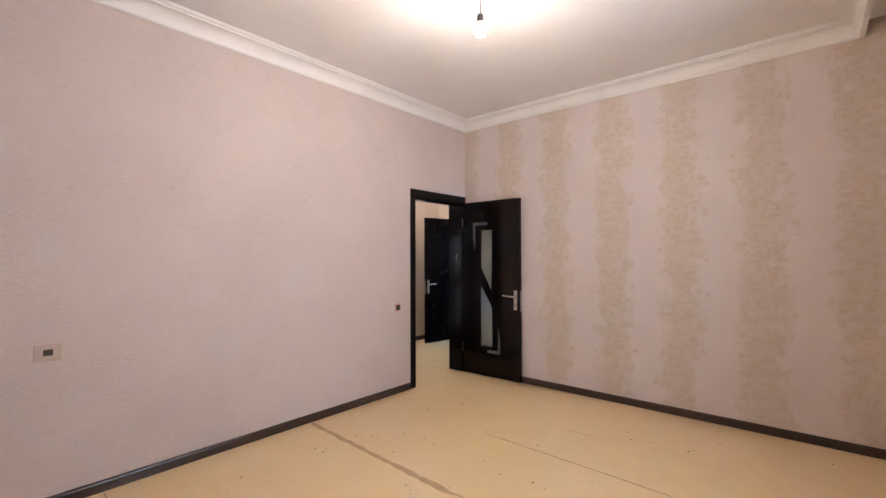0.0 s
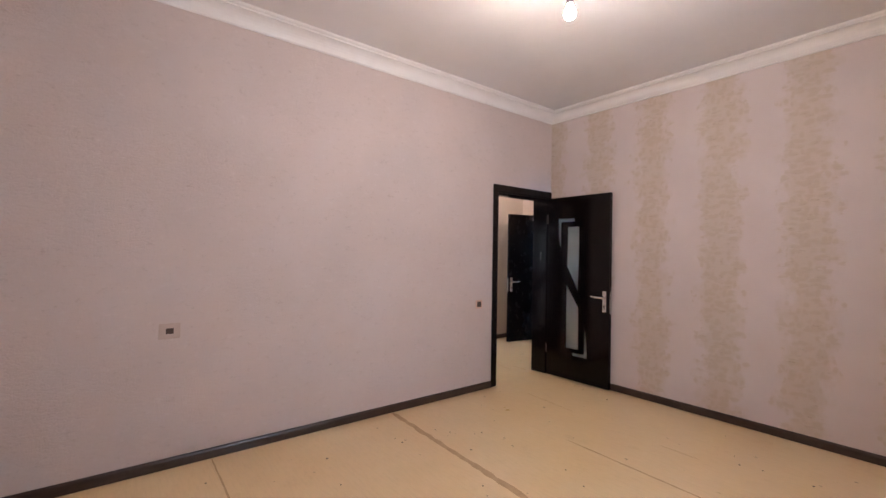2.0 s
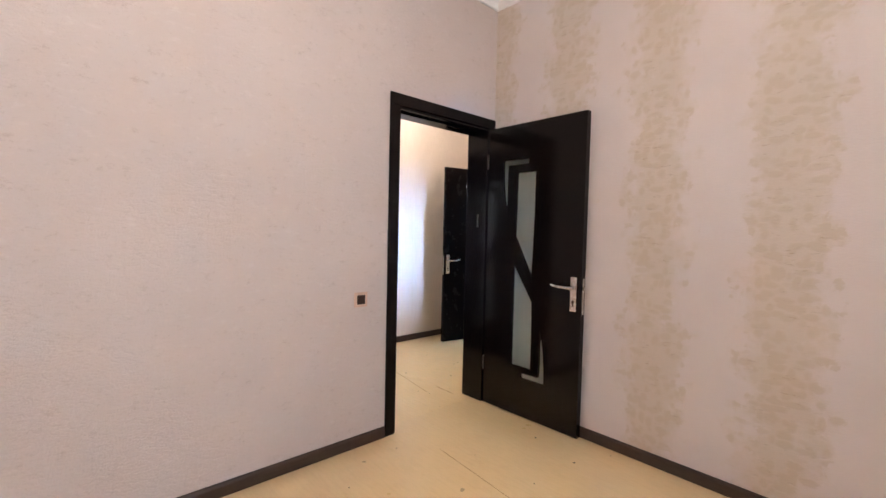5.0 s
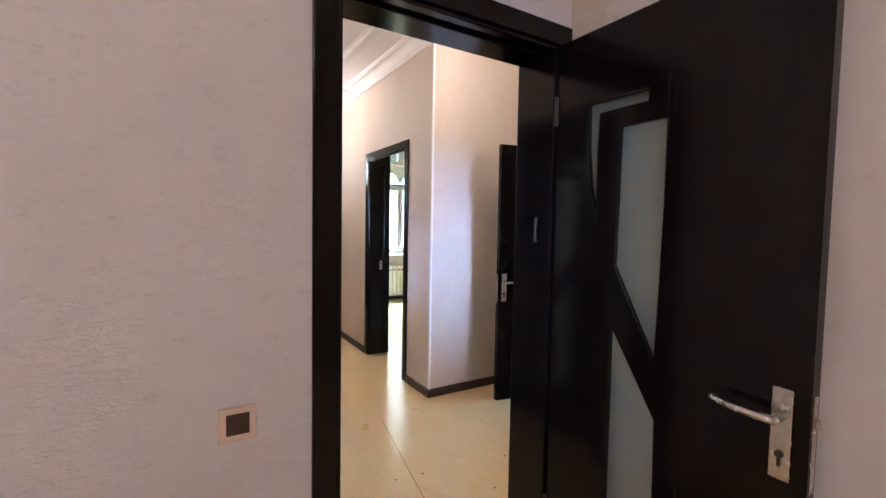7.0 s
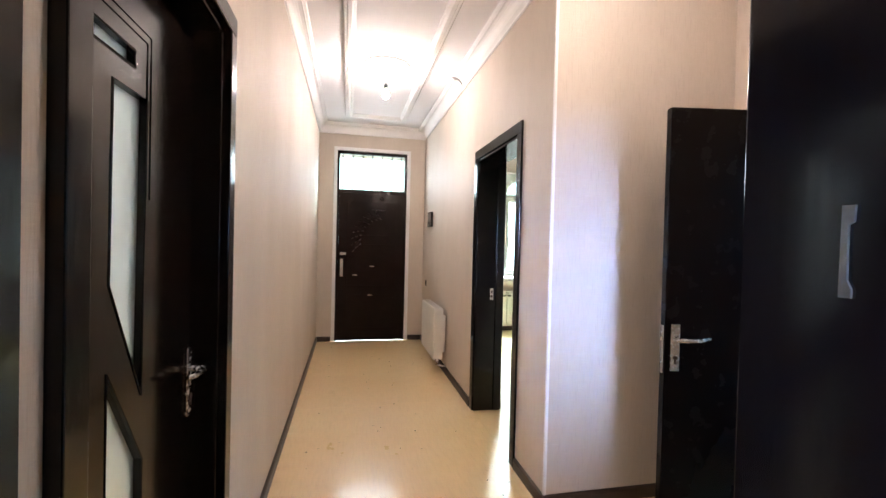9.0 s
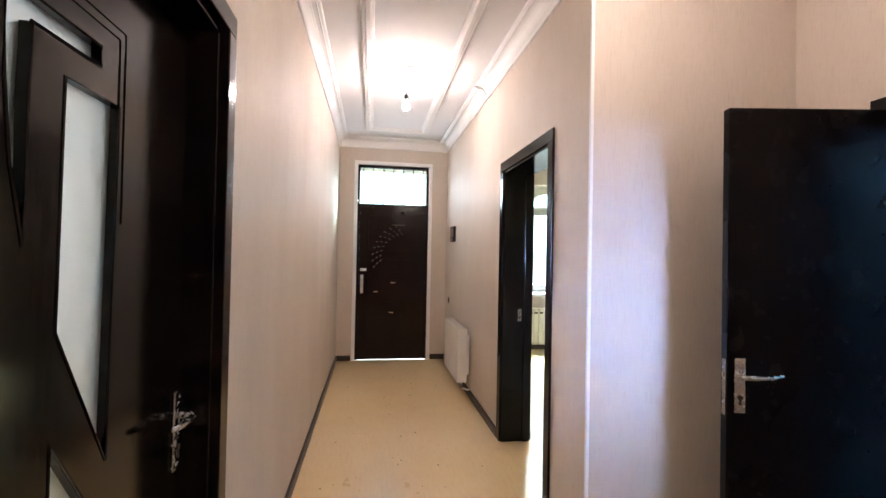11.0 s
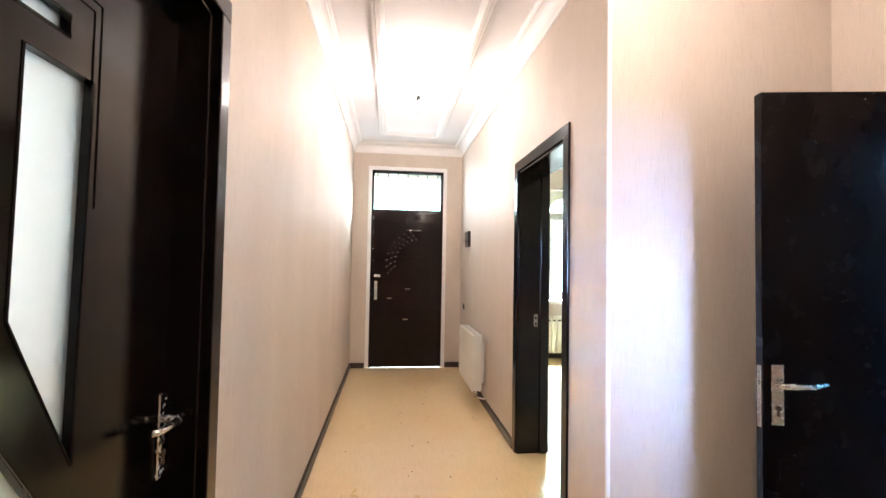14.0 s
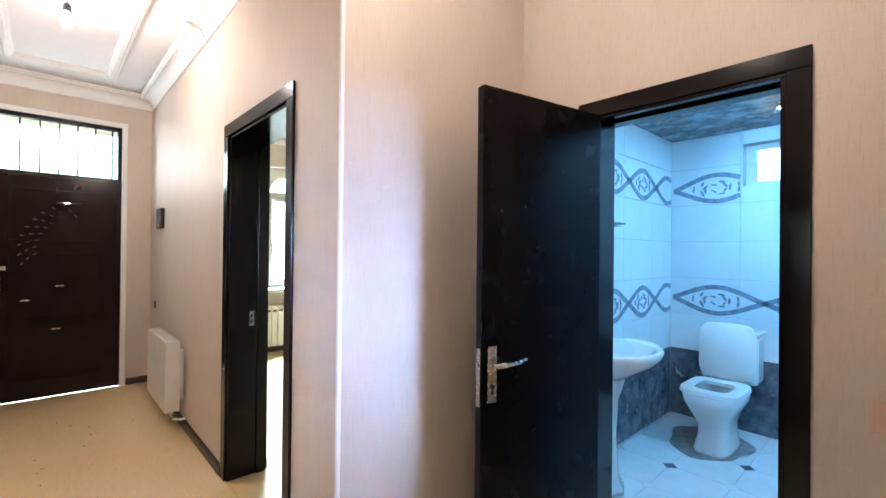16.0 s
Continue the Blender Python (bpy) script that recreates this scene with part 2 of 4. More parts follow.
BRONZE = mat("hinge_bronze", (0.05, 0.04, 0.035), 0.4, 0.8)
CABLE = mat("cable_black", (0.02, 0.02, 0.02), 0.5)
BULBMAT = glow("bulb_glow", (1.0, 0.85, 0.735), BULB_GLOW)
HALLBULB = glow("hall_bulb_glow", (1.0, 0.87, 0.83), HALL_GLOW)
NOOKBULB = glow("nook_bulb_glow", (1.0, 0.86, 0.80), NOOK_GLOW)
SPOTMAT = glow("spot_glow", (0.18, 0.54, 1.0), BATH_GLOW)
DISPLAY = mat("entry_phone_black", (0.012, 0.012, 0.014), 0.25)


# ---- mesh helpers ----
def obj(name, bm, material, parent=None, label="", smooth=False):
    me = bpy.data.meshes.new(name)
    bmesh.ops.recalc_face_normals(bm, faces=bm.faces)
    if smooth:
        for f in bm.faces:
            f.smooth = True
    bm.to_mesh(me)
    bm.free()
    me.materials.append(material)
    ob = new(name, me)
    if parent is not None:
        ob.parent = parent
    if label:
        ob["label"] = label
    return ob


def part(name, bm, material, parent, label="", smooth=False):
    return obj(name, bm, material, parent, label, smooth)


def add_box(bm, x0, x1, y0, y1, z0, z1, bevel=0.0):
    r = bmesh.ops.create_cube(bm, size=1.0)
    vs = r["verts"]
    for v in vs:
        v.co = Vector(((x0 + x1) / 2 + v.co.x * (x1 - x0), (y0 + y1) / 2 + v.co.y * (y1 - y0), (z0 + z1) / 2 + v.co.z * (z1 - z0)))
    if bevel:
        es = {e for v in vs for e in v.link_edges}
        bmesh.ops.bevel(bm, geom=list(es), offset=bevel, segments=2, affect="EDGES", profile=0.5)
    return bm


def box(x0, x1, y0, y1, z0, z1, bevel=0.0):
    return add_box(bmesh.new(), min(x0, x1), max(x0, x1), min(y0, y1), max(y0, y1), min(z0, z1), max(z0, z1), bevel)


def add_tube(bm, pts, r, seg=12, cap=True):
    """A round bar along a polyline; r is a number or one radius a point."""
    pts = [Vector(p) for p in pts]
    rs = r if isinstance(r, (list, tuple)) else [r] * len(pts)
    rings = []
    for i, p in enumerate(pts):
        d = (pts[min(i + 1, len(pts) - 1)] - pts[max(i - 1, 0)]).normalized()
        q = d.to_track_quat("Z", "Y")
        rings.append([bm.verts.new(p + q @ Vector((rs[i] * math.cos(a), rs[i] * math.sin(a), 0))) for a in (2 * math.pi * k / seg for k in range(seg))])
    for a, b in zip(rings, rings[1:]):
        for k in range(seg):
            bm.faces.new((a[k], a[(k + 1) % seg], b[(k + 1) % seg], b[k]))
    if cap:
        bm.faces.new(rings[0][::-1])
        bm.faces.new(rings[-1])
    return bm


def lathe(profile, centre, seg=24, sx=1.0, sy=1.0):
    """Turn (radius, z) pairs about a vertical axis."""
    bm = bmesh.new()
    rings = []
    for r, z in profile:
        rings.append([bm.verts.new((centre[0] + sx * r * math.cos(a), centre[1] + sy * r * math.sin(a), centre[2] + z)) for a in (2 * math.pi * k / seg for k in range(seg))])
    for a, b in zip(rings, rings[1:]):
        for k in range(seg):
            bm.faces.new((a[k], a[(k + 1) % seg], b[(k + 1) % seg], b[k]))
    bm.faces.new(rings[0][::-1])
    bm.faces.new(rings[-1])
    return bm


def sweep(line, profile, closed=False, bm=None):
    """Sweep a closed profile of (inward distance, z) along a plan line; inward is to the left of its run, corners are mitred."""
    bm = bm or bmesh.new()
    pts = [Vector(p) for p in line]
    n = len(pts)
    rings = []
    for i, p in enumerate(pts):
        a = (p - pts[i - 1]).normalized() if (closed or i > 0) else None
        b = (pts[(i + 1) % n] - p).normalized() if (closed or i < n - 1) else None
        a = a or b
        b = b or a
        na, nb = Vector((-a.y, a.x)), Vector((-b.y, b.x))
        m = (na + nb) / (1 + na.dot(nb))
        rings.append([bm.verts.new((p.x + m.x * d, p.y + m.y * d, z)) for d, z in profile])
    k = len(profile)
    pairs = [(i, (i + 1) % n) for i in range(n if closed else n - 1)]
    for i, j in pairs:
        for q in range(k):
            bm.faces.new((rings[i][q], rings[i][(q + 1) % k], rings[j][(q + 1) % k], rings[j][q]))
    if not closed:
        bm.faces.new(rings[0])
        bm.faces.new(rings[-1][::-1])
    return bm


def prism(poly, place, depth):
    """Extrude a flat outline (u, v) by depth; place(u, v, w) gives the world point."""
    bm = bmesh.new()
    lo = [bm.verts.new(place(u, v, 0)) for u, v in poly]
    hi = [bm.verts.new(place(u, v, depth)) for u, v in poly]
    n = len(poly)
    for i in range(n):
        bm.faces.new((lo[i], lo[(i + 1) % n], hi[(i + 1) % n], hi[i]))
    bm.faces.new(lo[::-1])
    bm.faces.new(hi)
    return bm


def wall(name, axis, u0, u1, w0, w1, z1, material, openings=(), label=""):
    """A wall with real openings. axis: the way it runs; (u0, u1) its run, (w0, w1) its thickness; openings (ua, ub, za, zb)."""
    bm = bmesh.new()
    us = sorted({u0, u1, *[o[0] for o in openings], *[o[1] for o in openings]})
    zs = sorted({0.0, z1, *[o[2] for o in openings], *[o[3] for o in openings]})
    nu, nz = len(us) - 1, len(zs) - 1

    def solid(i, j):
        if not (0 <= i < nu and 0 <= j < nz):
            return False
        u, z = (us[i] + us[i + 1]) / 2, (zs[j] + zs[j + 1]) / 2
        return not any(a < u < b and c < z < d for a, b, c, d in openings)

    cache = {}

    def v(i, j, w):
        if (i, j, w) not in cache:
            cache[i, j, w] = bm.verts.new((us[i], w, zs[j]) if axis == "x" else (w, us[i], zs[j]))
        return cache[i, j, w]

    for i in range(nu):
        for j in range(nz):
            if not solid(i, j):
                continue
            for w in (w0, w1):
                bm.faces.new((v(i, j, w), v(i + 1, j, w), v(i + 1, j + 1, w), v(i, j + 1, w)))
            for di, dj, a, b in ((-1, 0, (i, j), (i, j + 1)), (1, 0, (i + 1, j), (i + 1, j + 1)), (0, -1, (i, j), (i + 1, j)), (0, 1, (i, j + 1), (i + 1, j + 1))):
                if not solid(i + di, j + dj):
                    bm.faces.new((v(*a, w0), v(*b, w0), v(*b, w1), v(*a, w1)))
    ob = obj(name, bm, material)
    return tagged(ob, label or "papered wall", "wall", kind="structure")


def structure(name, bm, material, label, category, smooth=False):
    return tagged(obj(name, bm, material, smooth=smooth), label, category, kind="structure")


def thing(name, label, category, at, group=""):
    e = new(name)
    e.location = at
    return tagged(e, label, category, group)


def settle():
    """Keep every part where it was modelled, whatever its parent's place."""
    bpy.context.view_layer.update()
    for o in bpy.data.objects:
        if o.parent is not None and not o.get("kept"):
            o.matrix_parent_inverse = o.parent.matrix_world.inverted()
            o["kept"] = 1
    bpy.context.view_layer.update()


# ---- plan ----
RX0, RX1, RY0, RY1, RZ = -3.325, 0.40, -0.13, 4.40, 2.985      # first room
HX0, HX1, HY0, HY1, NY1, HZ = -8.94, -3.52, 3.425, 4.83, 5.915, 2.875   # hall
NX0 = -5.083                                                    # nook's side wall
FX = -9.42                                                      # far room's window wall
BX0, BX1, BY0, BY1, BZ = -5.075, -3.35, 6.095, 8.00, 2.31         # bathroom
DOOR_A = (3.518, 4.346, 0.0, 2.015)        # first room door, along y
DOOR_B = (-6.384, -5.541, 0.0, 2.02)       # far room door, along x
DOOR_C = (-4.685, -3.962, 0.0, 1.99)      # bathroom door, along x
DOOR_D = (-4.572, -3.80, 0.0, 2.012)      # glazed door in the hall, along x
MIDX = -3.42

# first room
wall("wall_room_west", "y", RY0 - 0.1, RY1 + 0.1, MIDX, RX0, RZ + 0.1, WP_FLECK, [DOOR_A], "lilac-beige flecked wallpaper wall with a doorway")
wall("wall_room_north", "x", RX0, RX1 + 0.35, RY1, RY1 + 0.1, RZ + 0.1, WP_DAMASK, (), "pale wallpaper wall with ragged golden damask stripes")
wall("wall_room_south", "x", RX0, RX1 + 0.35, RY0 - 0.1, RY0, RZ + 0.1, WP_DAMASK, (), "pale wallpaper wall with golden damask stripes")
wall("wall_room_east", "y", RY0, RY1, RX1, RX1 + 0.35, RZ + 0.1, WP_FLECK, [(1.7, 2.6, 0.9, 2.2)], "lilac-beige wallpaper wall with a window")
structure("ceiling_room", box(MIDX, RX1 + 0.35, RY0 - 0.1, RY1 + 0.1, RZ + 0.1, RZ + 0.2), WHITE, "smooth white painted ceiling slab", "ceiling")
structure("ceiling_room_lining", box(RX0, RX1, RY0, RY1, RZ, RZ + 0.096), WHITE, "smooth white painted ceiling", "ceiling")


def cornice_profile(z, d=0.11, h=0.12):
    """Cove moulding with beads, from the wall up to the ceiling at z."""
    p = [(0.0, z), (0.0, z - h), (0.012, z - h), (0.018, z - h + 0.010), (0.018, z - h + 0.020)]
    for k in range(6):
        a = k / 5 * math.pi / 2
        p.append((0.018 + (d - 0.052) * (1 - math.cos(a)), z - h + 0.020 + (h - 0.050) * math.sin(a)))
    p += [(d - 0.022, z - 0.030), (d - 0.022, z - 0.020), (d - 0.006, z - 0.014), (d, z - 0.006), (d, z)]
    return p


PELMET = 0.137
structure("trim_pelmet", box(PELMET, PELMET + 0.018, RY0, RY1, RZ - 0.113, RZ - 0.001), PLASTER, "white curtain pelmet board below the ceiling", "pelmet")
structure("trim_cornice_room", sweep([(RX0, RY0), (PELMET, RY0), (PELMET, RY1), (RX0, RY1)], cornice_profile(RZ, 0.12, 0.115), True), PLASTER,
          "white plaster cove cornice round the ceiling", "cornice")

# hall
wall("wall_hall_east", "y", HY0, NY1, HX1, MIDX, HZ + 0.1, WP_TEXTILE, [DOOR_A], "beige textile wallpaper wall with a doorway")
wall("wall_hall_south", "x", FX, MIDX, HY0 - 0.22, HY0, HZ + 0.1, WP_TEXTILE, [DOOR_D], "beige textile wallpaper wall with a dark door")
wall("wall_hall_north", "x", HX0, NX0, HY1, HY1 + 0.11, HZ + 0.1, WP_TEXTILE, [DOOR_B], "beige textile wallpaper wall with a dark doorway")
wall("wall_nook_side", "y", HY1 + 0.11, NY1, NX0 - 0.1, NX0, HZ + 0.1, WP_TEXTILE, (), "beige textile wallpaper wall of the hall nook")
wall("wall_nook_back", "x", NX0 - 0.1, MIDX, NY1, NY1 + 0.09, HZ + 0.1, WP_TEXTILE, [DOOR_C], "beige textile wallpaper wall round the bathroom door")
wall("wall_entrance", "y", HY0, HY1 + 0.11, FX, HX0, HZ + 0.1, WP_TEXTILE, [(3.66, 4.585, 0.0, 2.533)], "beige wallpaper wall round the entrance door")
TRAY = (-4.80, -3.86, 3.78, 5.61)
hc = bmesh.new()
add_box(hc, FX, TRAY[0], HY0, HY1 + 0.2, HZ, HZ + 0.1)
add_box(hc, TRAY[0], TRAY[1], HY0, TRAY[2], HZ, HZ + 0.1)
add_box(hc, TRAY[0], TRAY[1], TRAY[3], NY1 + 0.1, HZ, HZ + 0.1)
add_box(hc, TRAY[1], HX1 + 0.09, HY0, NY1 + 0.1, HZ, HZ + 0.1)
add_box(hc, NX0 - 0.1, TRAY[0], HY1 + 0.2, NY1 + 0.1, HZ, HZ + 0.1)
add_box(hc, TRAY[0] - 0.05, TRAY[1] + 0.05, TRAY[2] - 0.05, TRAY[3] + 0.05, HZ + 0.14, HZ + 0.2)
structure("ceiling_hall", hc, WHITE, "white painted hall ceiling with a raised tray", "ceiling")
structure("trim_tray", sweep([(TRAY[0], TRAY[2]), (TRAY[1], TRAY[2]), (TRAY[1], TRAY[3]), (TRAY[0], TRAY[3])], cornice_profile(HZ + 0.14, 0.13, 0.15), True), PLASTER,
          "white plaster cornice inside the ceiling tray", "cornice")
CX = -6.90
structure("trim_cornice_hall", sweep([(CX, HY1), (HX0, HY1), (HX0, HY0), (HX1, HY0), (HX1, NY1), (NX0, NY1), (NX0, HY1), (CX - 0.02, HY1)][1:], cornice_profile(HZ, 0.105, 0.13)), PLASTER,
          "white plaster cove cornice round the hall ceiling", "cornice")
loose = sweep([(CX, 0), (HX0 + 0.11, 0)], cornice_profile(0, 0.105, 0.12))
loose.transform(Matrix.Translation((0, HY1 - 0.022, HZ - 0.008)) @ Matrix.Rotation(radians(10), 4, "X"))
structure("trim_cornice_loose", loose, PLASTER, "white cornice length coming loose from the wall", "cornice")

PANEL = (-8.5, -5.097, 3.755, 4.503)
mould = [(0.0, HZ), (0.0, HZ - 0.014), (0.012, HZ - 0.024), (0.030, HZ - 0.024), (0.036, HZ - 0.034), (0.062, HZ - 0.034), (0.074, HZ - 0.018), (0.088, HZ - 0.012), (0.09, HZ)]
structure("trim_ceiling_panel", sweep([(PANEL[0], PANEL[2]), (PANEL[1], PANEL[2]), (PANEL[1], PANEL[3]), (PANEL[0], PANEL[3])], mould, True), PLASTER,
          "rectangular white plaster moulding on the hall ceiling", "moulding")
structure("trim_corner_bead", box(NX0 - 0.010, NX0 + 0.006, HY1 - 0.006, HY1 + 0.010, 0.065, HZ - 0.12, 0.003), PLASTER, "white corner bead on the wall edge", "trim")


# baseboards
def baseboard(name, line):
    p = [(0.0, 0.0), (0.016, 0.0), (0.016, 0.050), (0.012, 0.060), (0.005, 0.065), (0.0, 0.065)]
    structure(name, sweep(line, p), BASEWOOD, "dark brown skirting board along the wall", "baseboard")


baseboard("baseboard_room", [(RX0, 3.455), (RX0, RY0), (RX1, RY0), (RX1, RY1), (RX0 + 0.02, RY1)])
baseboard("baseboard_hall_south_1", [(HX0, 3.61), (HX0, HY0), (-4.63, HY0)])
baseboard("baseboard_hall_south_2", [(-3.74, HY0), (HX1, HY0)])
baseboard("baseboard_hall_north", [(-6.455, HY1), (HX0, HY1), (HX0, 4.635)])
baseboard("baseboard_nook", [(-4.75, NY1), (NX0, NY1), (NX0, HY1), (-5.47, HY1)])
baseboard("baseboard_hall_east", [(HX1, 4.42), (HX1, NY1), (-3.90, NY1)])


# ---- floor sheets ----
def floor_sheets(name, x0, x1, y0, y1, seams, joints, label):
    base = structure(name, box(x0, x1, y0, y1, -0.12, -0.018), SUBFLOOR, label, "floor")
    ys = [y0, *seams, y1]
    for i in range(len(ys) - 1):
        xs = [x0, *joints[i % len(joints)], x1]
        xs = [x for x in xs if x0 <= x <= x1]
        for a, b in zip(xs, xs[1:]):
            part("floor_board", box(a + 0.0003, b - 0.0003, ys[i] + 0.0003, ys[i + 1] - 0.0003, -0.018, 0.0, 0.0006), BOARD, base)
    return base


def putty(parent, a, b, width, seed):
    """A smeared line of putty over a seam, with a ragged edge."""
    rng = random.Random(seed)
    a, b = Vector(a), Vector(b)
    d = (b - a).normalized()
    n = Vector((-d.y, d.x))
    steps = max(8, int((b - a).length / 0.06))
    bm = bmesh.new()
    l, r = [], []
    for i in range(steps + 1):
        p = a + (b - a) * i / steps
        wl, wr = width * rng.uniform(0.45, 1.0), width * rng.uniform(0.45, 1.0)
        if i in (0, steps):
            wl = wr = width * 0.1
        l.append(bm.verts.new((p.x + n.x * wl, p.y + n.y * wl, 0.0006)))
        r.append(bm.verts.new((p.x - n.x * wr, p.y - n.y * wr, 0.0006)))
    for i in range(steps):
        bm.faces.new((l[i], r[i], r[i + 1], l[i + 1]))
    part("seam_putty", bm, FILLER, parent)


room_floor = floor_sheets("floor_room", MIDX, RX1, RY0, RY1, [0.89, 2.24, 2.99], [()], "varnished yellow fibreboard floor with puttied seams")
putty(room_floor, (RX0 + 0.02, 2.275), (-1.72, 2.20), 0.030, 1)
putty(room_floor, (-1.82, 2.21), (-0.4, 2.24), 0.008, 2)
putty(room_floor, (RX0 + 0.02, 0.905), (-2.2, 0.88), 0.007, 3)
putty(room_floor, (-2.1, 3.03), (-0.75, 2.985), 0.009, 4)
putty(room_floor, (-3.0, 3.62), (-2.4, 3.56), 0.004, 5)
hall_floor = floor_sheets("floor_hall", HX0, MIDX, HY0, HY1, [], [(-6.6,)], "varnished yellow fibreboard hall floor")
nook_floor = floor_sheets("floor_nook", NX0, MIDX, HY1, NY1, [], [()], "varnished yellow fibreboard floor of the nook")
putty(hall_floor, (-4.9, 4.35), (-3.7, 4.13), 0.005, 6)
putty(hall_floor, (-3.775, 4.273), (-3.555, 4.270), 0.009, 7)
putty(room_floor, (-1.64, 3.50), (-1.37, 3.495), 0.006, 8)


def nails(name, parent, spots):
    bm = bmesh.new()
    for x, y, r in spots:
        rr = bmesh.ops.create_cone(bm, cap_ends=True, segments=8, radius1=r, radius2=r * 0.7, depth=0.0016)
        bmesh.ops.translate(bm, verts=rr["verts"], vec=(x, y, 0.0008))
    o = part(name, bm, NAILMAT, parent)
    o["kind"] = "stuff"


rng = random.Random(7)
nails("nail_heads", room_floor, [(rng.uniform(-3.2, 0.1), rng.choice((0.80, 0.95, 1.5, 2.05, 2.35, 2.62, 3.1, 3.7, 4.1)) + rng.uniform(-0.08, 0.08), rng.uniform(0.003, 0.008)) for _ in range(60)])
nails("nail_heads", hall_floor, [(rng.uniform(-8.8, -3.6), rng.choice((3.6, 4.05, 4.25, 4.6)) + rng.uniform(-0.08, 0.08), rng.uniform(0.003, 0.007)) for _ in range(46)]
      + [(rng.uniform(-4.95, -3.6), rng.uniform(4.7, 5.8), rng.uniform(0.003, 0.007)) for _ in range(14)])


# ---- door frames and doors ----
def door_frame(name, axis, op, w_room, w_far, faces, label, cas=0.065, proud=0.014):
    """Lining through the wall and casings on the faces given (w, outward sign, cut-left, cut-right)."""
    a, b, _, h = op
    t = 0.022

    def bx(u0, u1, w0, w1, z0, z1, bev=0.003):
        return box(u0, u1, w0, w1, z0, z1, bev) if axis == "x" else box(w0, w1, u0, u1, z0, z1, bev)

    lo, hi = min(w_room, w_far), max(w_room, w_far)
    mid = (a + b) / 2
    e = thing(name, label, "door frame", (mid, (lo + hi) / 2, 0) if axis == "x" else ((lo + hi) / 2, mid, 0))
    e["kind"] = "structure"
    part("jamb", bx(a, a + t, lo - 0.002, hi + 0.002, 0, h - t), DARKWOOD, e)
    part("jamb", bx(b - t, b, lo - 0.002, hi + 0.002, 0, h - t), DARKWOOD, e)
    part("head_jamb", bx(a, b, lo - 0.002, hi + 0.002, h - t, h), DARKWOOD, e)
    for w, sgn, left, right in faces:
        w1 = w + sgn * proud
        l, r = a - left, b + right
        if left > 0:
            part("casing", bx(l, a + 0.006, w, w1, 0, h - 0.0065), DARKWOOD, e)
        if right > 0:
            part("casing", bx(b - 0.006, r, w, w1, 0, h - 0.0065), DARKWOOD, e)
        part("casing", bx(l, r, w, w1, h - 0.006, h + cas), DARKWOOD, e)
    return e, bx


fa, bxa = door_frame("door_frame_1", "y", DOOR_A, RX0, HX1, [(RX0, 1, 0.060, 0.050), (HX1, -1, 0.045, 0.06)], "dark wenge door frame of the papered room")
part("keeper_plate", prism([(-3.405, 1.297), (-3.394, 1.297), (-3.3935, 1.306), (-3.398, 1.315), (-3.398, 1.371), (-3.393, 1.374), (-3.392, 1.391), (-3.404, 1.391)], lambda u, v, d: (u, 4.3205 + d, v), 0.003), DULL, fa, "dull grey notched keeper plate")
part("door_stop", bxa(3.540, 3.552, -3.45, -3.375, 0, 1.993), DARKWOOD, fa)
part("door_stop", bxa(3.540, 4.324, -3.45, -3.375, 1.981, 1.993), DARKWOOD, fa)
fb, bxb = door_frame("door_frame_2", "x", DOOR_B, HY1, HY1 + 0.22, [(HY1, -1, 0.065, 0.065), (HY1 + 0.22, 1, 0.065, 0.065)], "dark wenge door frame of the window room")
part("strike_plate", bxb(-6.362, -6.359, 4.945, 4.972, 0.895, 0.985, 0.0005), CHROME, fb, "steel strike plate")
for hz in (0.912, 0.948):
    part("latch_hole", bxb(-6.3595, -6.358, 4.953, 4.964, hz, hz + 0.020, 0.0004), PLASTIC_B, fb, "dark latch hole")
part("door_stop", bxb(-6.362, -6.350, 4.99, 5.04, 0, 1.993), DARKWOOD, fb)
fc, bxc = door_frame("door_frame_3", "x", DOOR_C, NY1, BY0, [(NY1, -1, 0.065, 0.065)], "dark brown door frame of the bathroom")
part("door_stop", bxc(-4.661, -3.986, 5.98, 6.04, 1.955, 1.967), DARKWOOD, fc)
fd, bxd = door_frame("door_frame_4", "x", DOOR_D, HY0, HY0 - 0.22, [(HY0, 1, 0.055, 0.055)], "dark glossy door frame in the hall", cas=0.055, proud=0.026)


def arc(cx, cy, r, a0, a1, n=5):
    return [(cx + r * math.cos(radians(a0 + (a1 - a0) * k / n)), cy + r * math.sin(radians(a0 + (a1 - a0) * k / n))) for k in range(n + 1)]


def pierced(outer, holes, depth):
    """A slab in the u, z plane with openings cut right through it."""
    bm = bmesh.new()
    edges, loops = [], []
    for poly in [outer, *holes]:
        vs = [bm.verts.new((u, 0.0, z)) for u, z in poly]
        loops.append(vs)
        edges += [bm.edges.new((a, b)) for a, b in zip(vs, vs[1:] + vs[:1])]
    bmesh.ops.triangle_fill(bm, use_beauty=True, use_dissolve=False, edges=edges)
    front = list(bm.faces)
    twin = {v: bm.verts.new((v.co.x, depth, v.co.z)) for v in list(bm.verts)}
    for f in front:
        bm.faces.new([twin[v] for v in reversed(f.verts)])
    for vs in loops:
        for a, b in zip(vs, vs[1:] + vs[:1]):
            bm.faces.new((a, b, twin[b], twin[a]))
    return bm


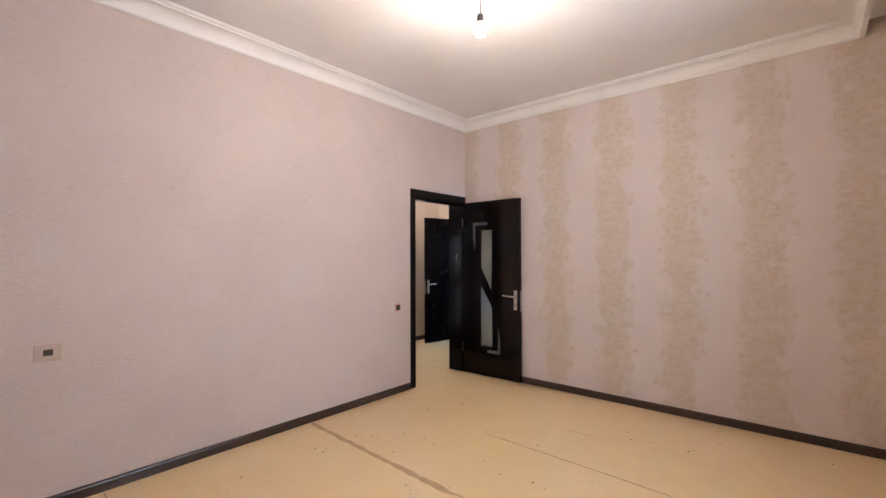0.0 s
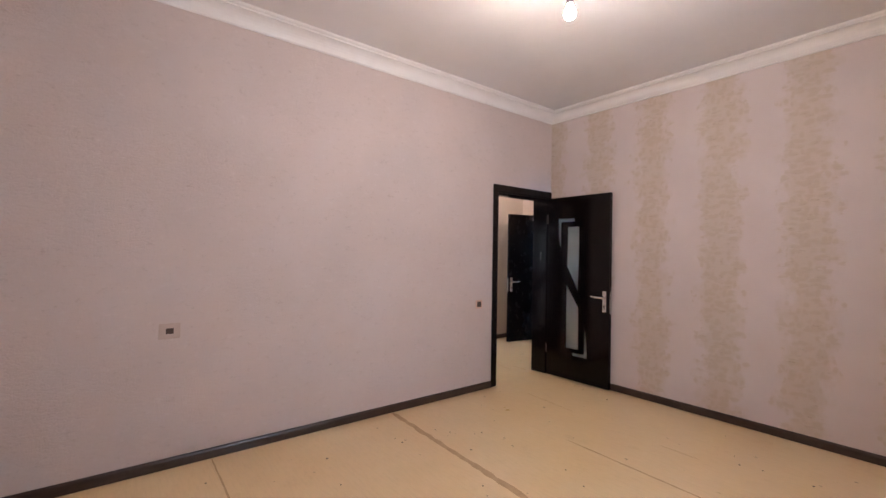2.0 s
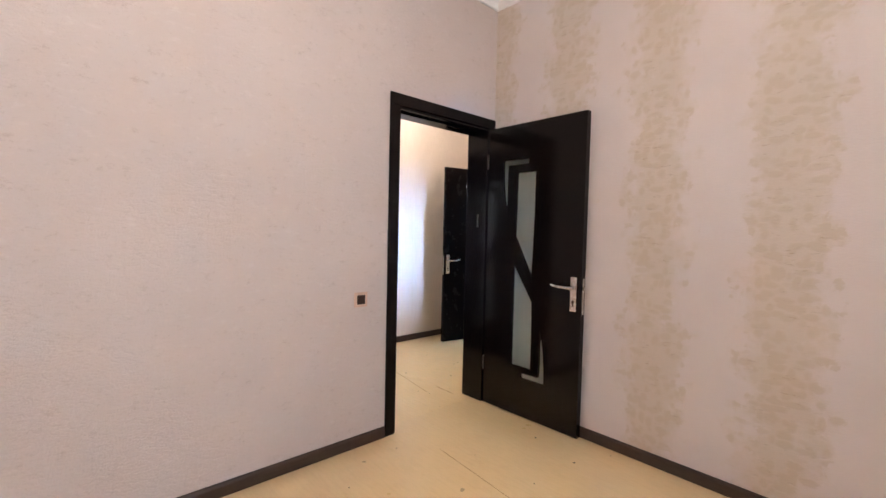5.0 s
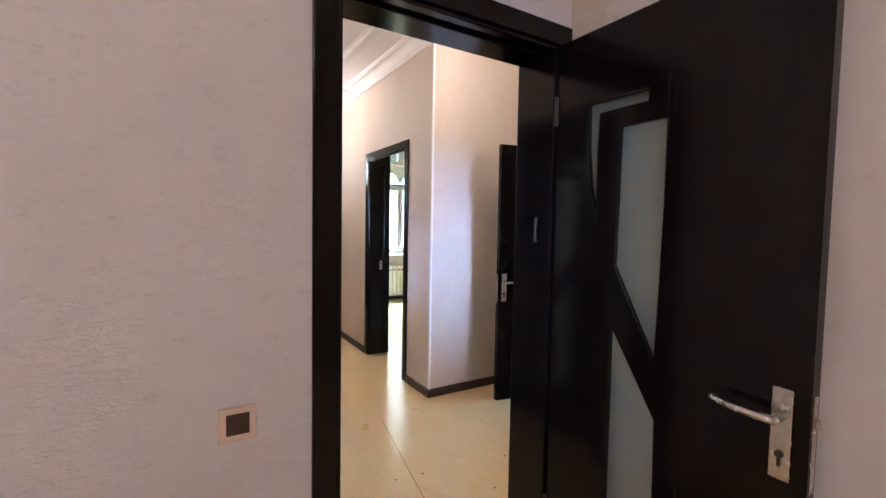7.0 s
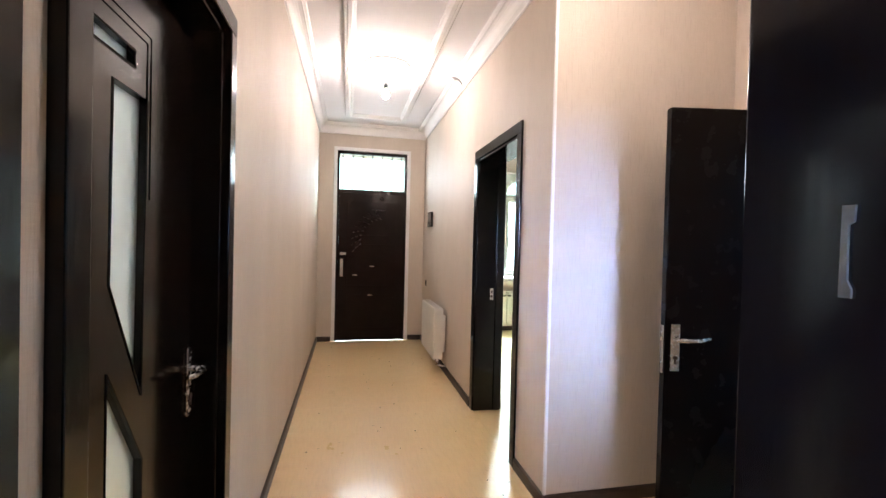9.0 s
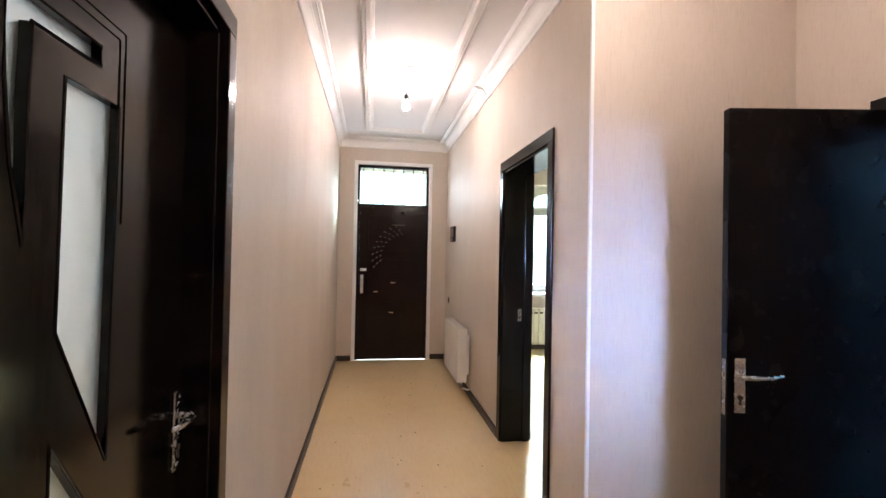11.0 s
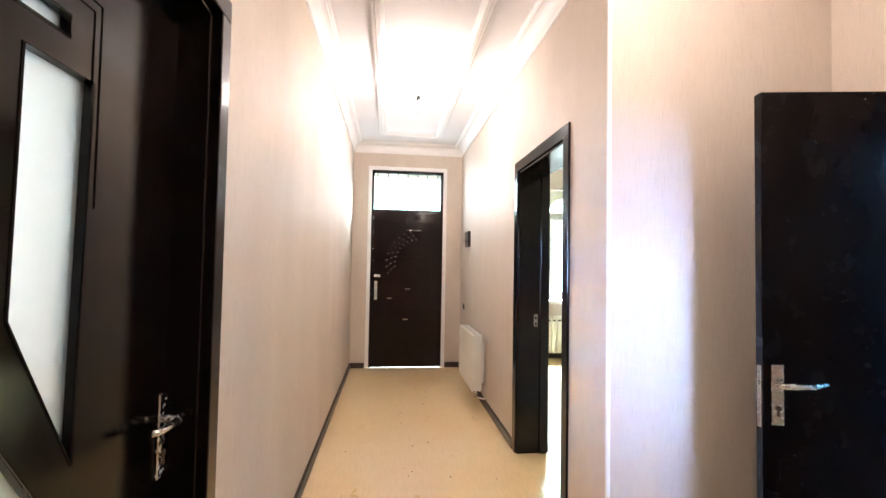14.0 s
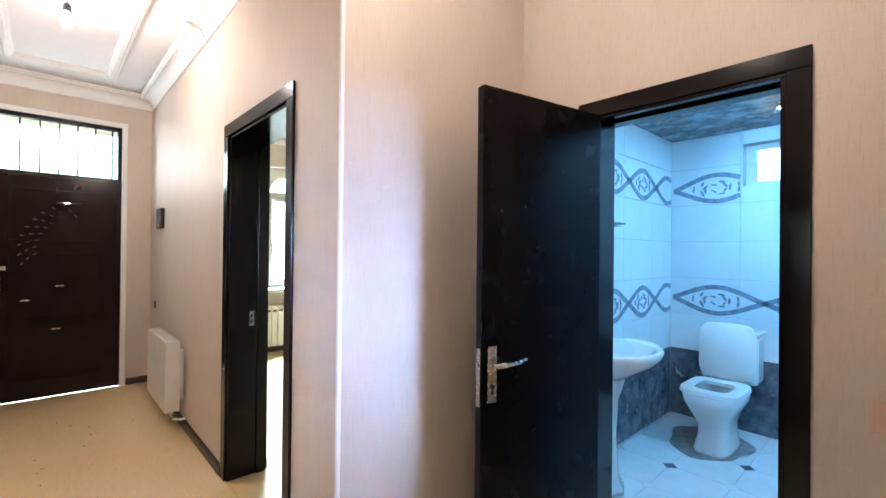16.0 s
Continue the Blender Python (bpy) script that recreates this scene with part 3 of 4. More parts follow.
def door_leaf(name, label, width, height, m, glazed, group, plates=("front",), handle_u=0.713, levers=-1, finish=None):
    """A leaf in its own plane: u from the hinge, v depth (front at 0, back at 0.04), z up; m sets it in the world."""
    e = thing(name, label, "door", (0, 0, 0), group)
    z0 = 0.008
    shapes = []
    if glazed:
        shapes = [
            ("glass_panel", [(0.250, 1.237), (0.256, 1.668), (0.415, 1.668), (0.400, 0.956)]),
            ("glass_panel", [(0.245, 0.345), (0.245, 1.055), (0.408, 0.800), (0.412, 0.345)]),
            ("glass_strip", [(0.176, 1.38), (0.148, 1.50), (0.135, 1.62), (0.133, 1.762), (0.350, 1.762), (0.350, 1.724), (0.182, 1.722), (0.178, 1.60), (0.180, 1.46)]),
            ("glass_strip", [(0.478, 0.63), (0.505, 0.50), (0.515, 0.40), (0.517, 0.270), (0.330, 0.270), (0.330, 0.308), (0.470, 0.310), (0.474, 0.40), (0.474, 0.54)]),
        ]
    if not glazed:
        part("leaf", box(0, width, 0.0, 0.04, z0, height, 0.003), finish or DARKWOOD, e)
    else:
        part("leaf", pierced([(0, z0), (width, z0), (width, height), (0, height)], [p for _, p in shapes], 0.04), DARKWOOD, e)
        for nm, poly in shapes:
            part(nm, prism(poly, lambda u, v, d: (u, 0.018 + d, v), 0.004), FROST, e, "frosted greenish glass")
        for side in (0, 1):
            for nm, poly in shapes:
                w = 0.0395 if side else 0.0005
                bm = bmesh.new()
                loop = [Vector((u, w, v)) for u, v in poly]
                add_tube(bm, loop + [loop[0]], 0.0035, 6)
                part("glazing_bead", bm, DARKWOOD, e)
            w = 0.041 if side else -0.001
            for du in (0.03, 0.05):
                bm = bmesh.new()
                add_tube(bm, [(0.38 + du, w, 1.71 + du), (0.38 + du, w, 1.43)], 0.0013, 5)
                add_tube(bm, [(0.20, w, 1.775 + du), (0.38 + du, w, 1.775 + du), (0.38 + du, w, 1.71 + du)], 0.0013, 5)
                part("moulding_line", bm, DARKWOOD, e)
    for side in (0, 1):
        s = 1 if side else -1
        w = 0.04 if side else 0.0
        pl = part("handle_plate", box(handle_u - 0.021, handle_u + 0.021, w, w + s * 0.007, 0.785, 0.998, 0.003), CHROME, e, "brushed metal handle plate")
        bm = bmesh.new()
        add_tube(bm, [(handle_u, w + s * 0.004, 0.93), (handle_u, w + s * 0.045, 0.93)], 0.009, 12)
        add_tube(bm, [(handle_u, w + s * 0.042, 0.93), (handle_u + levers * 0.03, w + s * 0.050, 0.932), (handle_u + levers * 0.09, w + s * 0.050, 0.934), (handle_u + levers * 0.135, w + s * 0.046, 0.942)], [0.010, 0.010, 0.0085, 0.007], 12)
        part("lever", bm, CHROME, pl, "brushed metal lever", True)
        bm = bmesh.new()
        add_tube(bm, [(handle_u, w + s * 0.006, 0.845), (handle_u, w + s * 0.011, 0.845)], 0.009, 12)
        add_box(bm, handle_u - 0.003, handle_u + 0.003, min(w + s * 0.006, w + s * 0.011), max(w + s * 0.006, w + s * 0.011), 0.817, 0.845)
        part("keyhole", bm, PLASTIC_B, pl)
    part("latch_plate", box(width - 0.0005, width + 0.0015, 0.009, 0.031, 0.77, 0.99, 0.0005), CHROME, e)
    part("latch", box(width, width + 0.010, 0.013, 0.027, 0.92, 0.94, 0.002), CHROME, e)
    for hz in (0.25, 1.72):
        bm = bmesh.new()
        add_tube(bm, [(-0.006, -0.004, hz), (-0.006, -0.004, hz + 0.10)], 0.006, 10)
        part("hinge", bm, BRONZE, e, "dark bronze barrel hinge")
    e.matrix_world = m
    for o in e.children_recursive:
        o["kept"] = 1
    return e


GRP = "dark interior doors"
# open against the damask wall
door_leaf("door_1", "open dark wenge door with frosted glass strips", 0.765, 2.0, pose(-3.302, 4.327, 0, 0, 0, 0.3), True, GRP)
# glazed hall door, shut
door_leaf("door_2", "closed dark wenge door with frosted glass strips", 0.742, 1.985, pose(-3.826, 3.345, 0, 0, 0, 180), True, GRP)
# bathroom door, open into the hall
bang = math.degrees(math.atan2(5.249 - 5.905, -4.796 + 4.672))
door_leaf("door_3", "open plain dark brown bathroom door", 0.667, 1.982, pose(-4.672, 5.905, 0, 0, 0, bang), False, GRP, handle_u=0.62, finish=SATIN)


# ---- entrance door ----
def entrance_door():
    y0, y1, x, zt, zr = 3.66, 4.585, HX0, 2.533, 1.985
    rv = thing("door_reveal", "white plaster strip round the entrance door", "door frame", (x, (y0 + y1) / 2, 0))
    rv["kind"] = "structure"
    part("plaster_strip", box(x, x + 0.012, y0 - 0.045, y0, 0, zt, 0.003), PLASTER, rv)
    part("plaster_strip", box(x, x + 0.012, y1, y1 + 0.045, 0, zt, 0.003), PLASTER, rv)
    part("plaster_strip", box(x, x + 0.012, y0 - 0.045, y1 + 0.045, zt + 0.0005, zt + 0.045, 0.003), PLASTER, rv)
    e = thing("entrance_door", "closed dark brown steel entrance door with glazed transom", "door", (x, (y0 + y1) / 2, 0))
    xf = x - 0.03
    fr = bmesh.new()
    for b in ((y0, y0 + 0.03, 0, zt), (y1 - 0.03, y1, 0, zt), (y0 + 0.03, y1 - 0.03, zt - 0.035, zt), (y0 + 0.03, y1 - 0.03, zr, zr + 0.04)):
        add_box(fr, xf - 0.05, xf + 0.01, *b)
    part("steel_frame", fr, STEELDOOR, e)
    part("leaf", box(xf - 0.045, xf, y0 + 0.0305, y1 - 0.0305, 0.002, zr - 0.0005, 0.002), STEELDOOR, e)
    for za, zb in ((0.15, 0.62), (0.72, 1.30), (1.40, 1.88)):
        bm = sweep([(y0 + 0.13, za), (y1 - 0.13, za), (y1 - 0.13, zb), (y0 + 0.13, zb)], [(0, 0), (0, 0.0004), (0.012, 0.0012), (0.024, 0.0004), (0.024, 0)], True)
        bm.transform(Matrix(((0, 0, 1, xf), (1, 0, 0, 0), (0, 1, 0, 0), (0, 0, 0, 1))))
        part("raised_panel", bm, STEELDOOR, e)
    for k in range(16):
        for yy in (y0 + 0.05, y1 - 0.05):
            bm = bmesh.new()
            bmesh.ops.create_uvsphere(bm, u_segments=8, v_segments=5, radius=0.005)
            bmesh.ops.translate(bm, verts=bm.verts, vec=(xf, yy, 0.1 + k * 0.122))
            part("rivet", bm, STEELDOOR, e)
    pl = part("handle_plate", box(xf, xf + 0.008, y0 + 0.055, y0 + 0.095, 0.86, 1.10, 0.003), CHROME, e, "worn steel handle plate")
    bm = bmesh.new()
    add_tube(bm, [(xf + 0.006, y0 + 0.075, 1.03), (xf + 0.05, y0 + 0.075, 1.03), (xf + 0.055, y0 + 0.10, 1.03), (xf + 0.052, y0 + 0.185, 1.028)], 0.009, 10)
    part("lever", bm, CHROME, pl, "", True)
    part("upper_lock", box(xf, xf + 0.02, y0 + 0.05, y0 + 0.13, 1.15, 1.185, 0.003), CHROME, e, "steel night latch")
    # pressed sunburst of small glossy lozenges, with short bars above and below, shaped to imitate glints
    for ring, rad in enumerate((0.30, 0.35, 0.40)):
        for k in range(9):
            a = radians(95 + 11.5 * k + 5 * ring)
            bm = bmesh.new()
            bmesh.ops.create_uvsphere(bm, u_segments=10, v_segments=6, radius=1.0)
            bm.transform(Matrix.Translation((xf, 4.27 + rad * math.cos(a), 1.33 + rad * 1.05 * math.sin(a))) @ Matrix.Rotation(a - math.pi / 3, 4, "X") @ Matrix.Diagonal((0.006, 0.008, 0.020, 1)))
            part("pressed_lozenge", bm, GLINT_RELIEF, e)
    for yy, zz, ly, lz in ((4.115, 1.90, 0.010, 0.05), (4.25, 1.915, 0.028, 0.022), (4.21, 1.76, 0.10, 0.012)):
        bm = bmesh.new()
        bmesh.ops.create_uvsphere(bm, u_segments=12, v_segments=8, radius=1.0)
        bm.transform(Matrix.Translation((xf, yy, zz)) @ Matrix.Diagonal((0.010, ly, lz, 1)))
        part("pressed_bar", bm, GLINT_RELIEF, e)
    # chrome strips put where the door only has streaks of reflected light
    for yy, zz in ((4.14, 1.00), (4.12, 0.61), (3.91, 0.88)):
        part("screw_plate", box(xf, xf + 0.003, yy - 0.03, yy + 0.03, zz - 0.005, zz + 0.005, 0.001), CHROME, e)
    p = part("transom_pane", box(xf - 0.030, xf - 0.026, y0 + 0.03, y1 - 0.03, zr + 0.04, zt - 0.035), PANE, e)
    p.visible_shadow = False
    for k in range(7):
        yy = y0 + 0.07 + k * (y1 - y0 - 0.14) / 6
        bm = bmesh.new()
        add_tube(bm, [(xf - 0.06, yy, zr + 0.02), (xf - 0.06, yy, zt - 0.01)], 0.007, 8)
        b = part("grille_bar", bm, CABLE, e, "black iron grille bar")
        bm = bmesh.new()
        bmesh.ops.create_uvsphere(bm, u_segments=10, v_segments=6, radius=0.016)
        bmesh.ops.translate(bm, verts=bm.verts, vec=(xf - 0.06, yy, zr + 0.27))
        part("knob", bm, CABLE, b)


entrance_door()


# ---- electrical fittings ----
def wall_plate(name, label, cat, centre, size, normal, outer, inner, hole=0.45):
    """A square plate with a raised rim and a darker insert, on a wall facing normal ('x' or '-y')."""
    e = thing(name, label, cat, centre)
    w, h = size

    def place(u, v, d):
        if normal == "x":
            return (centre[0] + d, centre[1] + u, centre[2] + v)
        return (centre[0] + u, centre[1] - d, centre[2] + v)

    def slab(u, v, d0, d1, bev):
        p, q = place(-u, -v, d0), place(u, v, d1)
        return box(p[0], q[0], p[1], q[1], p[2], q[2], bev)

    part("plate", slab(w / 2, h / 2, 0, 0.007, 0.002), outer, e)
    part("rocker", slab(w / 2 * hole, h / 2 * hole, 0.0068, 0.0095, 0.001), inner, e, "dark brown insert")
    return e


wall_plate("light_switch", "peach-rimmed switch with a dark brown rocker", "switch", (RX0, 3.278, 0.856), (0.085, 0.085), "x", PLASTIC_P, PLASTIC_B, 0.62)
wall_plate("wall_socket", "cream wall socket with a small brown insert", "socket", (RX0, 0.66, 0.85), (0.115, 0.095), "x", SOCKET, PLASTIC_B, 0.36)
wall_plate("hall_switch", "small dark brown switch by the entrance door", "switch", (-8.645, HY1, 0.81), (0.07, 0.075), "-y", PLASTIC_B, DISPLAY, 0.7)
wall_plate("nook_switch", "peach-rimmed switch beside the bathroom door", "switch", (-3.71, NY1, 0.865), (0.085, 0.10), "-y", PLASTIC_P, PLASTIC_P, 0.6)
ip = thing("entry_phone", "slim black entry phone on the hall wall", "intercom", (-8.37, HY1, 1.535))
part("body", box(-8.49, -8.25, HY1 - 0.028, HY1, 1.535, 1.72, 0.006), DISPLAY, ip)
part("screen", box(-8.475, -8.265, HY1 - 0.0295, HY1 - 0.0285, 1.60, 1.705), PLASTIC_B, ip)
part("button", box(-8.39, -8.35, HY1 - 0.031, HY1 - 0.0285, 1.545, 1.57, 0.001), CHROME, ip)


# ---- bulbs ----
def pendant(name, label, x, y, z_ceiling, z_bulb, material, rose):
    e = thing(name, label, "pendant lamp", (x, y, z_ceiling))
    part("ceiling_cup", lathe([(0.001, -0.03), (0.028, -0.026), (0.040, -0.008), (0.042, 0.0)], (x, y, z_ceiling), 20), PLASTIC_W, e, "", True)
    bm = bmesh.new()
    add_tube(bm, [(x, y, z_ceiling - 0.02), (x + 0.004, y, (z_ceiling + z_bulb) / 2 + 0.04), (x, y, z_bulb + 0.09)], 0.0035, 8)
    part("flex", bm, CABLE, e, "thin black cable")
    part("lamp_holder", lathe([(0.010, 0.095), (0.018, 0.088), (0.019, 0.050), (0.017, 0.045)], (x, y, z_bulb), 16), CABLE, e, "", True)
    prof = [(0.013, 0.045), (0.015, 0.032), (0.024, 0.018), (0.030, 0.0), (0.028, -0.014), (0.020, -0.025), (0.008, -0.031), (0.001, -0.032)]
    part("bulb", lathe(prof, (x, y, z_bulb), 20), material, e, "bare glowing bulb", True)
    return e


def ceiling_rose(x, y, z):
    e = thing("ceiling_rose", "scalloped white plaster rose on the hall ceiling", "ceiling rose", (x, y, z))
    bm = bmesh.new()
    rings = []
    n = 64
    for r, d, k in ((0.20, 0.0, 1), (0.20, 0.010, 1), (0.185, 0.018, 1), (0.165, 0.012, 0.6), (0.12, 0.012, 0.3), (0.10, 0.022, 0), (0.075, 0.016, 0), (0.03, 0.020, 0)):
        rings.append([bm.verts.new((x + (r + 0.014 * k * abs(math.sin(6 * a))) * math.cos(a), y + (r + 0.014 * k * abs(math.sin(6 * a))) * math.sin(a), z - d)) for a in (2 * math.pi * i / n for i in range(n))])
    for a, b in zip(rings, rings[1:]):
        for i in range(n):
            bm.faces.new((a[i], a[(i + 1) % n], b[(i + 1) % n], b[i]))
    bm.faces.new(rings[-1])
    part("plaster_disc", bm, PLASTER, e)
    return e


pendant("pendant_bulb", "bare bulb on a short cable from the room ceiling", -1.506, 2.181, RZ, 2.60, BULBMAT, False)
ceiling_rose(-6.88, 4.12, HZ)
pendant("pendant_bulb", "bare bulb on a cable from the hall ceiling rose", -6.87, 4.115, HZ - 0.018, 2.62, HALLBULB, True)
pendant("pendant_bulb", "bare bulb on a cable from the ceiling tray", -4.30, 4.67, HZ + 0.14, 2.66, NOOKBULB, False)


# ---- hall radiator ----
def panel_radiator(x0, x1, y_wall, z0, z1):
    e = thing("panel_radiator", "white steel panel radiator on the hall wall", "radiator", ((x0 + x1) / 2, y_wall, z0))
    ya, yb = y_wall - 0.135, y_wall - 0.045
    n = 14
    prof = []
    for k in range(n * 4 + 1):
        u = x0 + 0.012 + (x1 - x0 - 0.024) * k / (n * 4)
        prof.append((u, (0.0, 0.0, 0.006, 0.006)[k % 4]))
    for yy, s in ((ya, 1), (yb, -1)):
        bm = bmesh.new()
        lo = [bm.verts.new((u, yy + s * d, z0 + 0.02)) for u, d in prof]
        hi = [bm.verts.new((u, yy + s * d, z1 - 0.02)) for u, d in prof]
        lo2 = [bm.verts.new((u, yy + s * (d + 0.012), z0 + 0.02)) for u, d in prof]
        hi2 = [bm.verts.new((u, yy + s * (d + 0.012), z1 - 0.02)) for u, d in prof]
        for i in range(len(prof) - 1):
            bm.faces.new((lo[i], lo[i + 1], hi[i + 1], hi[i]))
            bm.faces.new((lo2[i], lo2[i + 1], hi2[i + 1], hi2[i]))
            bm.faces.new((lo[i], lo[i + 1], lo2[i + 1], lo2[i]))
            bm.faces.new((hi[i], hi[i + 1], hi2[i + 1], hi2[i]))
        part("steel_panel", bm, ENAMEL, e)
    part("side_cover", box(x0 - 0.002, x0 + 0.008, ya - 0.002, yb + 0.002, z0 + 0.03, z1, 0.003), ENAMEL, e)
    part("side_cover", box(x1 - 0.008, x1 + 0.002, ya - 0.002, yb + 0.002, z0 + 0.03, z1, 0.003), ENAMEL, e)
    bm = bmesh.new()
    for k in range(26):
        u = x0 + 0.02 + (x1 - x0 - 0.04) * k / 25
        add_box(bm, u - 0.003, u + 0.003, ya + 0.008, yb - 0.008, z1 - 0.012, z1 - 0.002)
    add_box(bm, x0 + 0.008, x1 - 0.008, ya, ya + 0.014, z1 - 0.014, z1)
    add_box(bm, x0 + 0.008, x1 - 0.008, yb - 0.014, yb, z1 - 0.014, z1)
    part("top_grille", bm, ENAMEL, e)
    for u in (x0 + 0.09, x1 - 0.09):
        part("bracket", box(u - 0.012, u + 0.012, yb - 0.004, y_wall, z0 + 0.08, z1 - 0.08, 0.002), ENAMEL, e)
    bm = bmesh.new()
    add_tube(bm, [(x1 - 0.03, (ya + yb) / 2, z0 + 0.045), (x1 - 0.03, (ya + yb) / 2, z0 - 0.03), (x1 - 0.03, y_wall - 0.03, z0 - 0.05), (x1 - 0.03, y_wall + 0.02, z0 - 0.05)], 0.009, 10)
    part("supply_pipe", bm, ENAMEL, e, "", True)
    bm = bmesh.new()
    add_tube(bm, [(x1 - 0.03, (ya + yb) / 2, z0 + 0.01), (x1 - 0.03, (ya + yb) / 2, z0 - 0.03)], 0.016, 12)
    part("valve", bm, CHROME, e, "", True)


panel_radiator(-8.10, -7.36, HY1, 0.12, 0.665)


# ---- far room behind the hall ----
QY0, QY1, QX1, QZ = HY1 + 0.22, 8.6, -5.25, 2.875
wall("wall_far_room_south", "x", FX, QX1, HY1 + 0.11, QY0, QZ + 0.1, WP_FLECK, [DOOR_B], "pale papered wall with a doorway")
wall("wall_far_room_east", "y", QY0, QY1, QX1, QX1 + 0.06, QZ + 0.1, WP_FLECK, (), "pale papered wall")
wall("wall_far_room_north", "x", FX, QX1 + 0.06, QY1, QY1 + 0.1, QZ + 0.1, WP_FLECK, (), "pale papered wall")
WIN = (5.75, 7.15, 0.84, 2.46)
wall("wall_far_room_west", "y", HY1 + 0.11, QY1 + 0.1, FX - 0.30, FX, QZ + 0.1, WP_FLECK, [WIN], "pale papered wall with a tall window")
structure("ceiling_far_room", box(FX, QX1, QY0, QY1, QZ, QZ + 0.1), WHITE, "white painted ceiling", "ceiling")
structure("trim_cornice_far_room", sweep([(FX, QY0), (QX1, QY0), (QX1, QY1), (FX, QY1)], cornice_profile(QZ, 0.12, 0.12), True), PLASTER, "white cove cornice", "cornice")
far_floor = floor_sheets("floor_far_room", FX, QX1, HY1 + 0.0, QY1, [6.0, 7.3], [()], "varnished yellow fibreboard floor in daylight")
baseboard("baseboard_far_room", [(QX1, QY1), (FX, QY1), (FX, QY0), (-6.38, QY0)])


def arched_window():
    y0, y1, z0, z1 = WIN
    x = FX - 0.16
    e = thing("window_1", "white plastic window with an arched top light", "window", (x, (y0 + y1) / 2, z0))
    e["kind"] = "structure"
    ym = 6.24
    fr = bmesh.new()
    for b in ((y0, y0 + 0.055, z0, z1), (y1 - 0.055, y1, z0, z1), (y0 + 0.055, y1 - 0.055, z0, z0 + 0.055), (y0 + 0.055, y1 - 0.055, z1 - 0.045, z1), (y0 + 0.055, y1 - 0.055, 2.07, 2.13)):
        add_box(fr, x - 0.03, x + 0.03, *b)
    part("window_frame", fr, PLASTIC_W, e)
    for a, b in ((y0 + 0.06, ym), (ym + 0.005, 6.70), (6.705, y1 - 0.06)):
        bm = sweep([(a, z0 + 0.06), (b, z0 + 0.06), (b, 2.065), (a, 2.065)], [(0, -0.025), (0.055, -0.025), (0.055, 0.025), (0.045, 0.04), (0, 0.04)], True)
        bm.transform(Matrix(((0, 0, 1, x), (1, 0, 0, 0), (0, 1, 0, 0), (0, 0, 0, 1))))
        s = part("sash", bm, PLASTIC_W, e)
        p = part("pane", box(x - 0.004, x, a + 0.05, b - 0.05, z0 + 0.11, 2.02), PANE, s)
        p.visible_shadow = False
        # half-round light above
        c, r = (a + b) / 2, (b - a) / 2 - 0.02
        poly = [(a, 2.13)] + [(a, z1 - 0.045), (b, z1 - 0.045), (b, 2.13)] + arc(c, 2.13, min(r, 0.26), 0, 180, 12)
        part("arch_spandrel", prism(poly, lambda u, v, d: (x - 0.02 + d, u, v), 0.04), PLASTIC_W, e)
        p = part("arch_pane", box(x - 0.004, x - 0.001, a, b, 2.12, z1 - 0.04), PANE, e)
        p.visible_shadow = False
    hb = bmesh.new()
    add_box(hb, x + 0.04, x + 0.05, 6.275, 6.305, 1.36, 1.44)
    add_box(hb, x + 0.05, x + 0.065, 6.28, 6.30, 1.27, 1.42)
    part("window_handle", hb, PLASTIC_W, e)
    part("window_sill", box(x + 0.03, FX + 0.14, y0 - 0.06, y1 + 0.06, 0.79, 0.835, 0.008), PLASTIC_W, e)


arched_window()


def sectional_radiator(x_wall, yc, z0, z1, n):
    e = thing("sectional_radiator", "white cast sectional radiator below the window", "radiator", (x_wall, yc, z0))
    wdt = 0.08
    for k in range(n):
        y = yc - n * wdt / 2 + k * wdt
        bm = box(x_wall + 0.04, x_wall + 0.12, y + 0.022, y + wdt - 0.022, z0, z1, 0.006)
        add_box(bm, x_wall + 0.105, x_wall + 0.125, y + 0.004, y + wdt - 0.004, z0 + 0.02, z1 - 0.05, 0.005)
        add_box(bm, x_wall + 0.05, x_wall + 0.115, y + 0.006, y + wdt - 0.006, z1 - 0.035, z1, 0.005)
        part("radiator_section", bm, ENAMEL, e)
        # solid dark strip, its colour standing for shade inside the section's slot
        part("top_slot", box(x_wall + 0.1205, x_wall + 0.127, y + 0.014, y + wdt - 0.014, z1 - 0.078, z1 - 0.052, 0.002), DULL, e, "dark strip standing for the shade in a slot")
    bm = bmesh.new()
    for zz in (z0 + 0.05, z1 - 0.06):
        add_tube(bm, [(x_wall + 0.08, yc - n * wdt / 2 - 0.05, zz), (x_wall + 0.08, yc + n * wdt / 2 + 0.03, zz)], 0.018, 10)
    part("header_pipe", bm, ENAMEL, e)
    for s in (-0.3, 0.3):
        part("bracket", box(x_wall, x_wall + 0.06, yc + s - 0.015, yc + s + 0.015, z1 - 0.10, z1 - 0.07), ENAMEL, e)


sectional_radiator(FX, 6.45, 0.09, 0.62, 12)


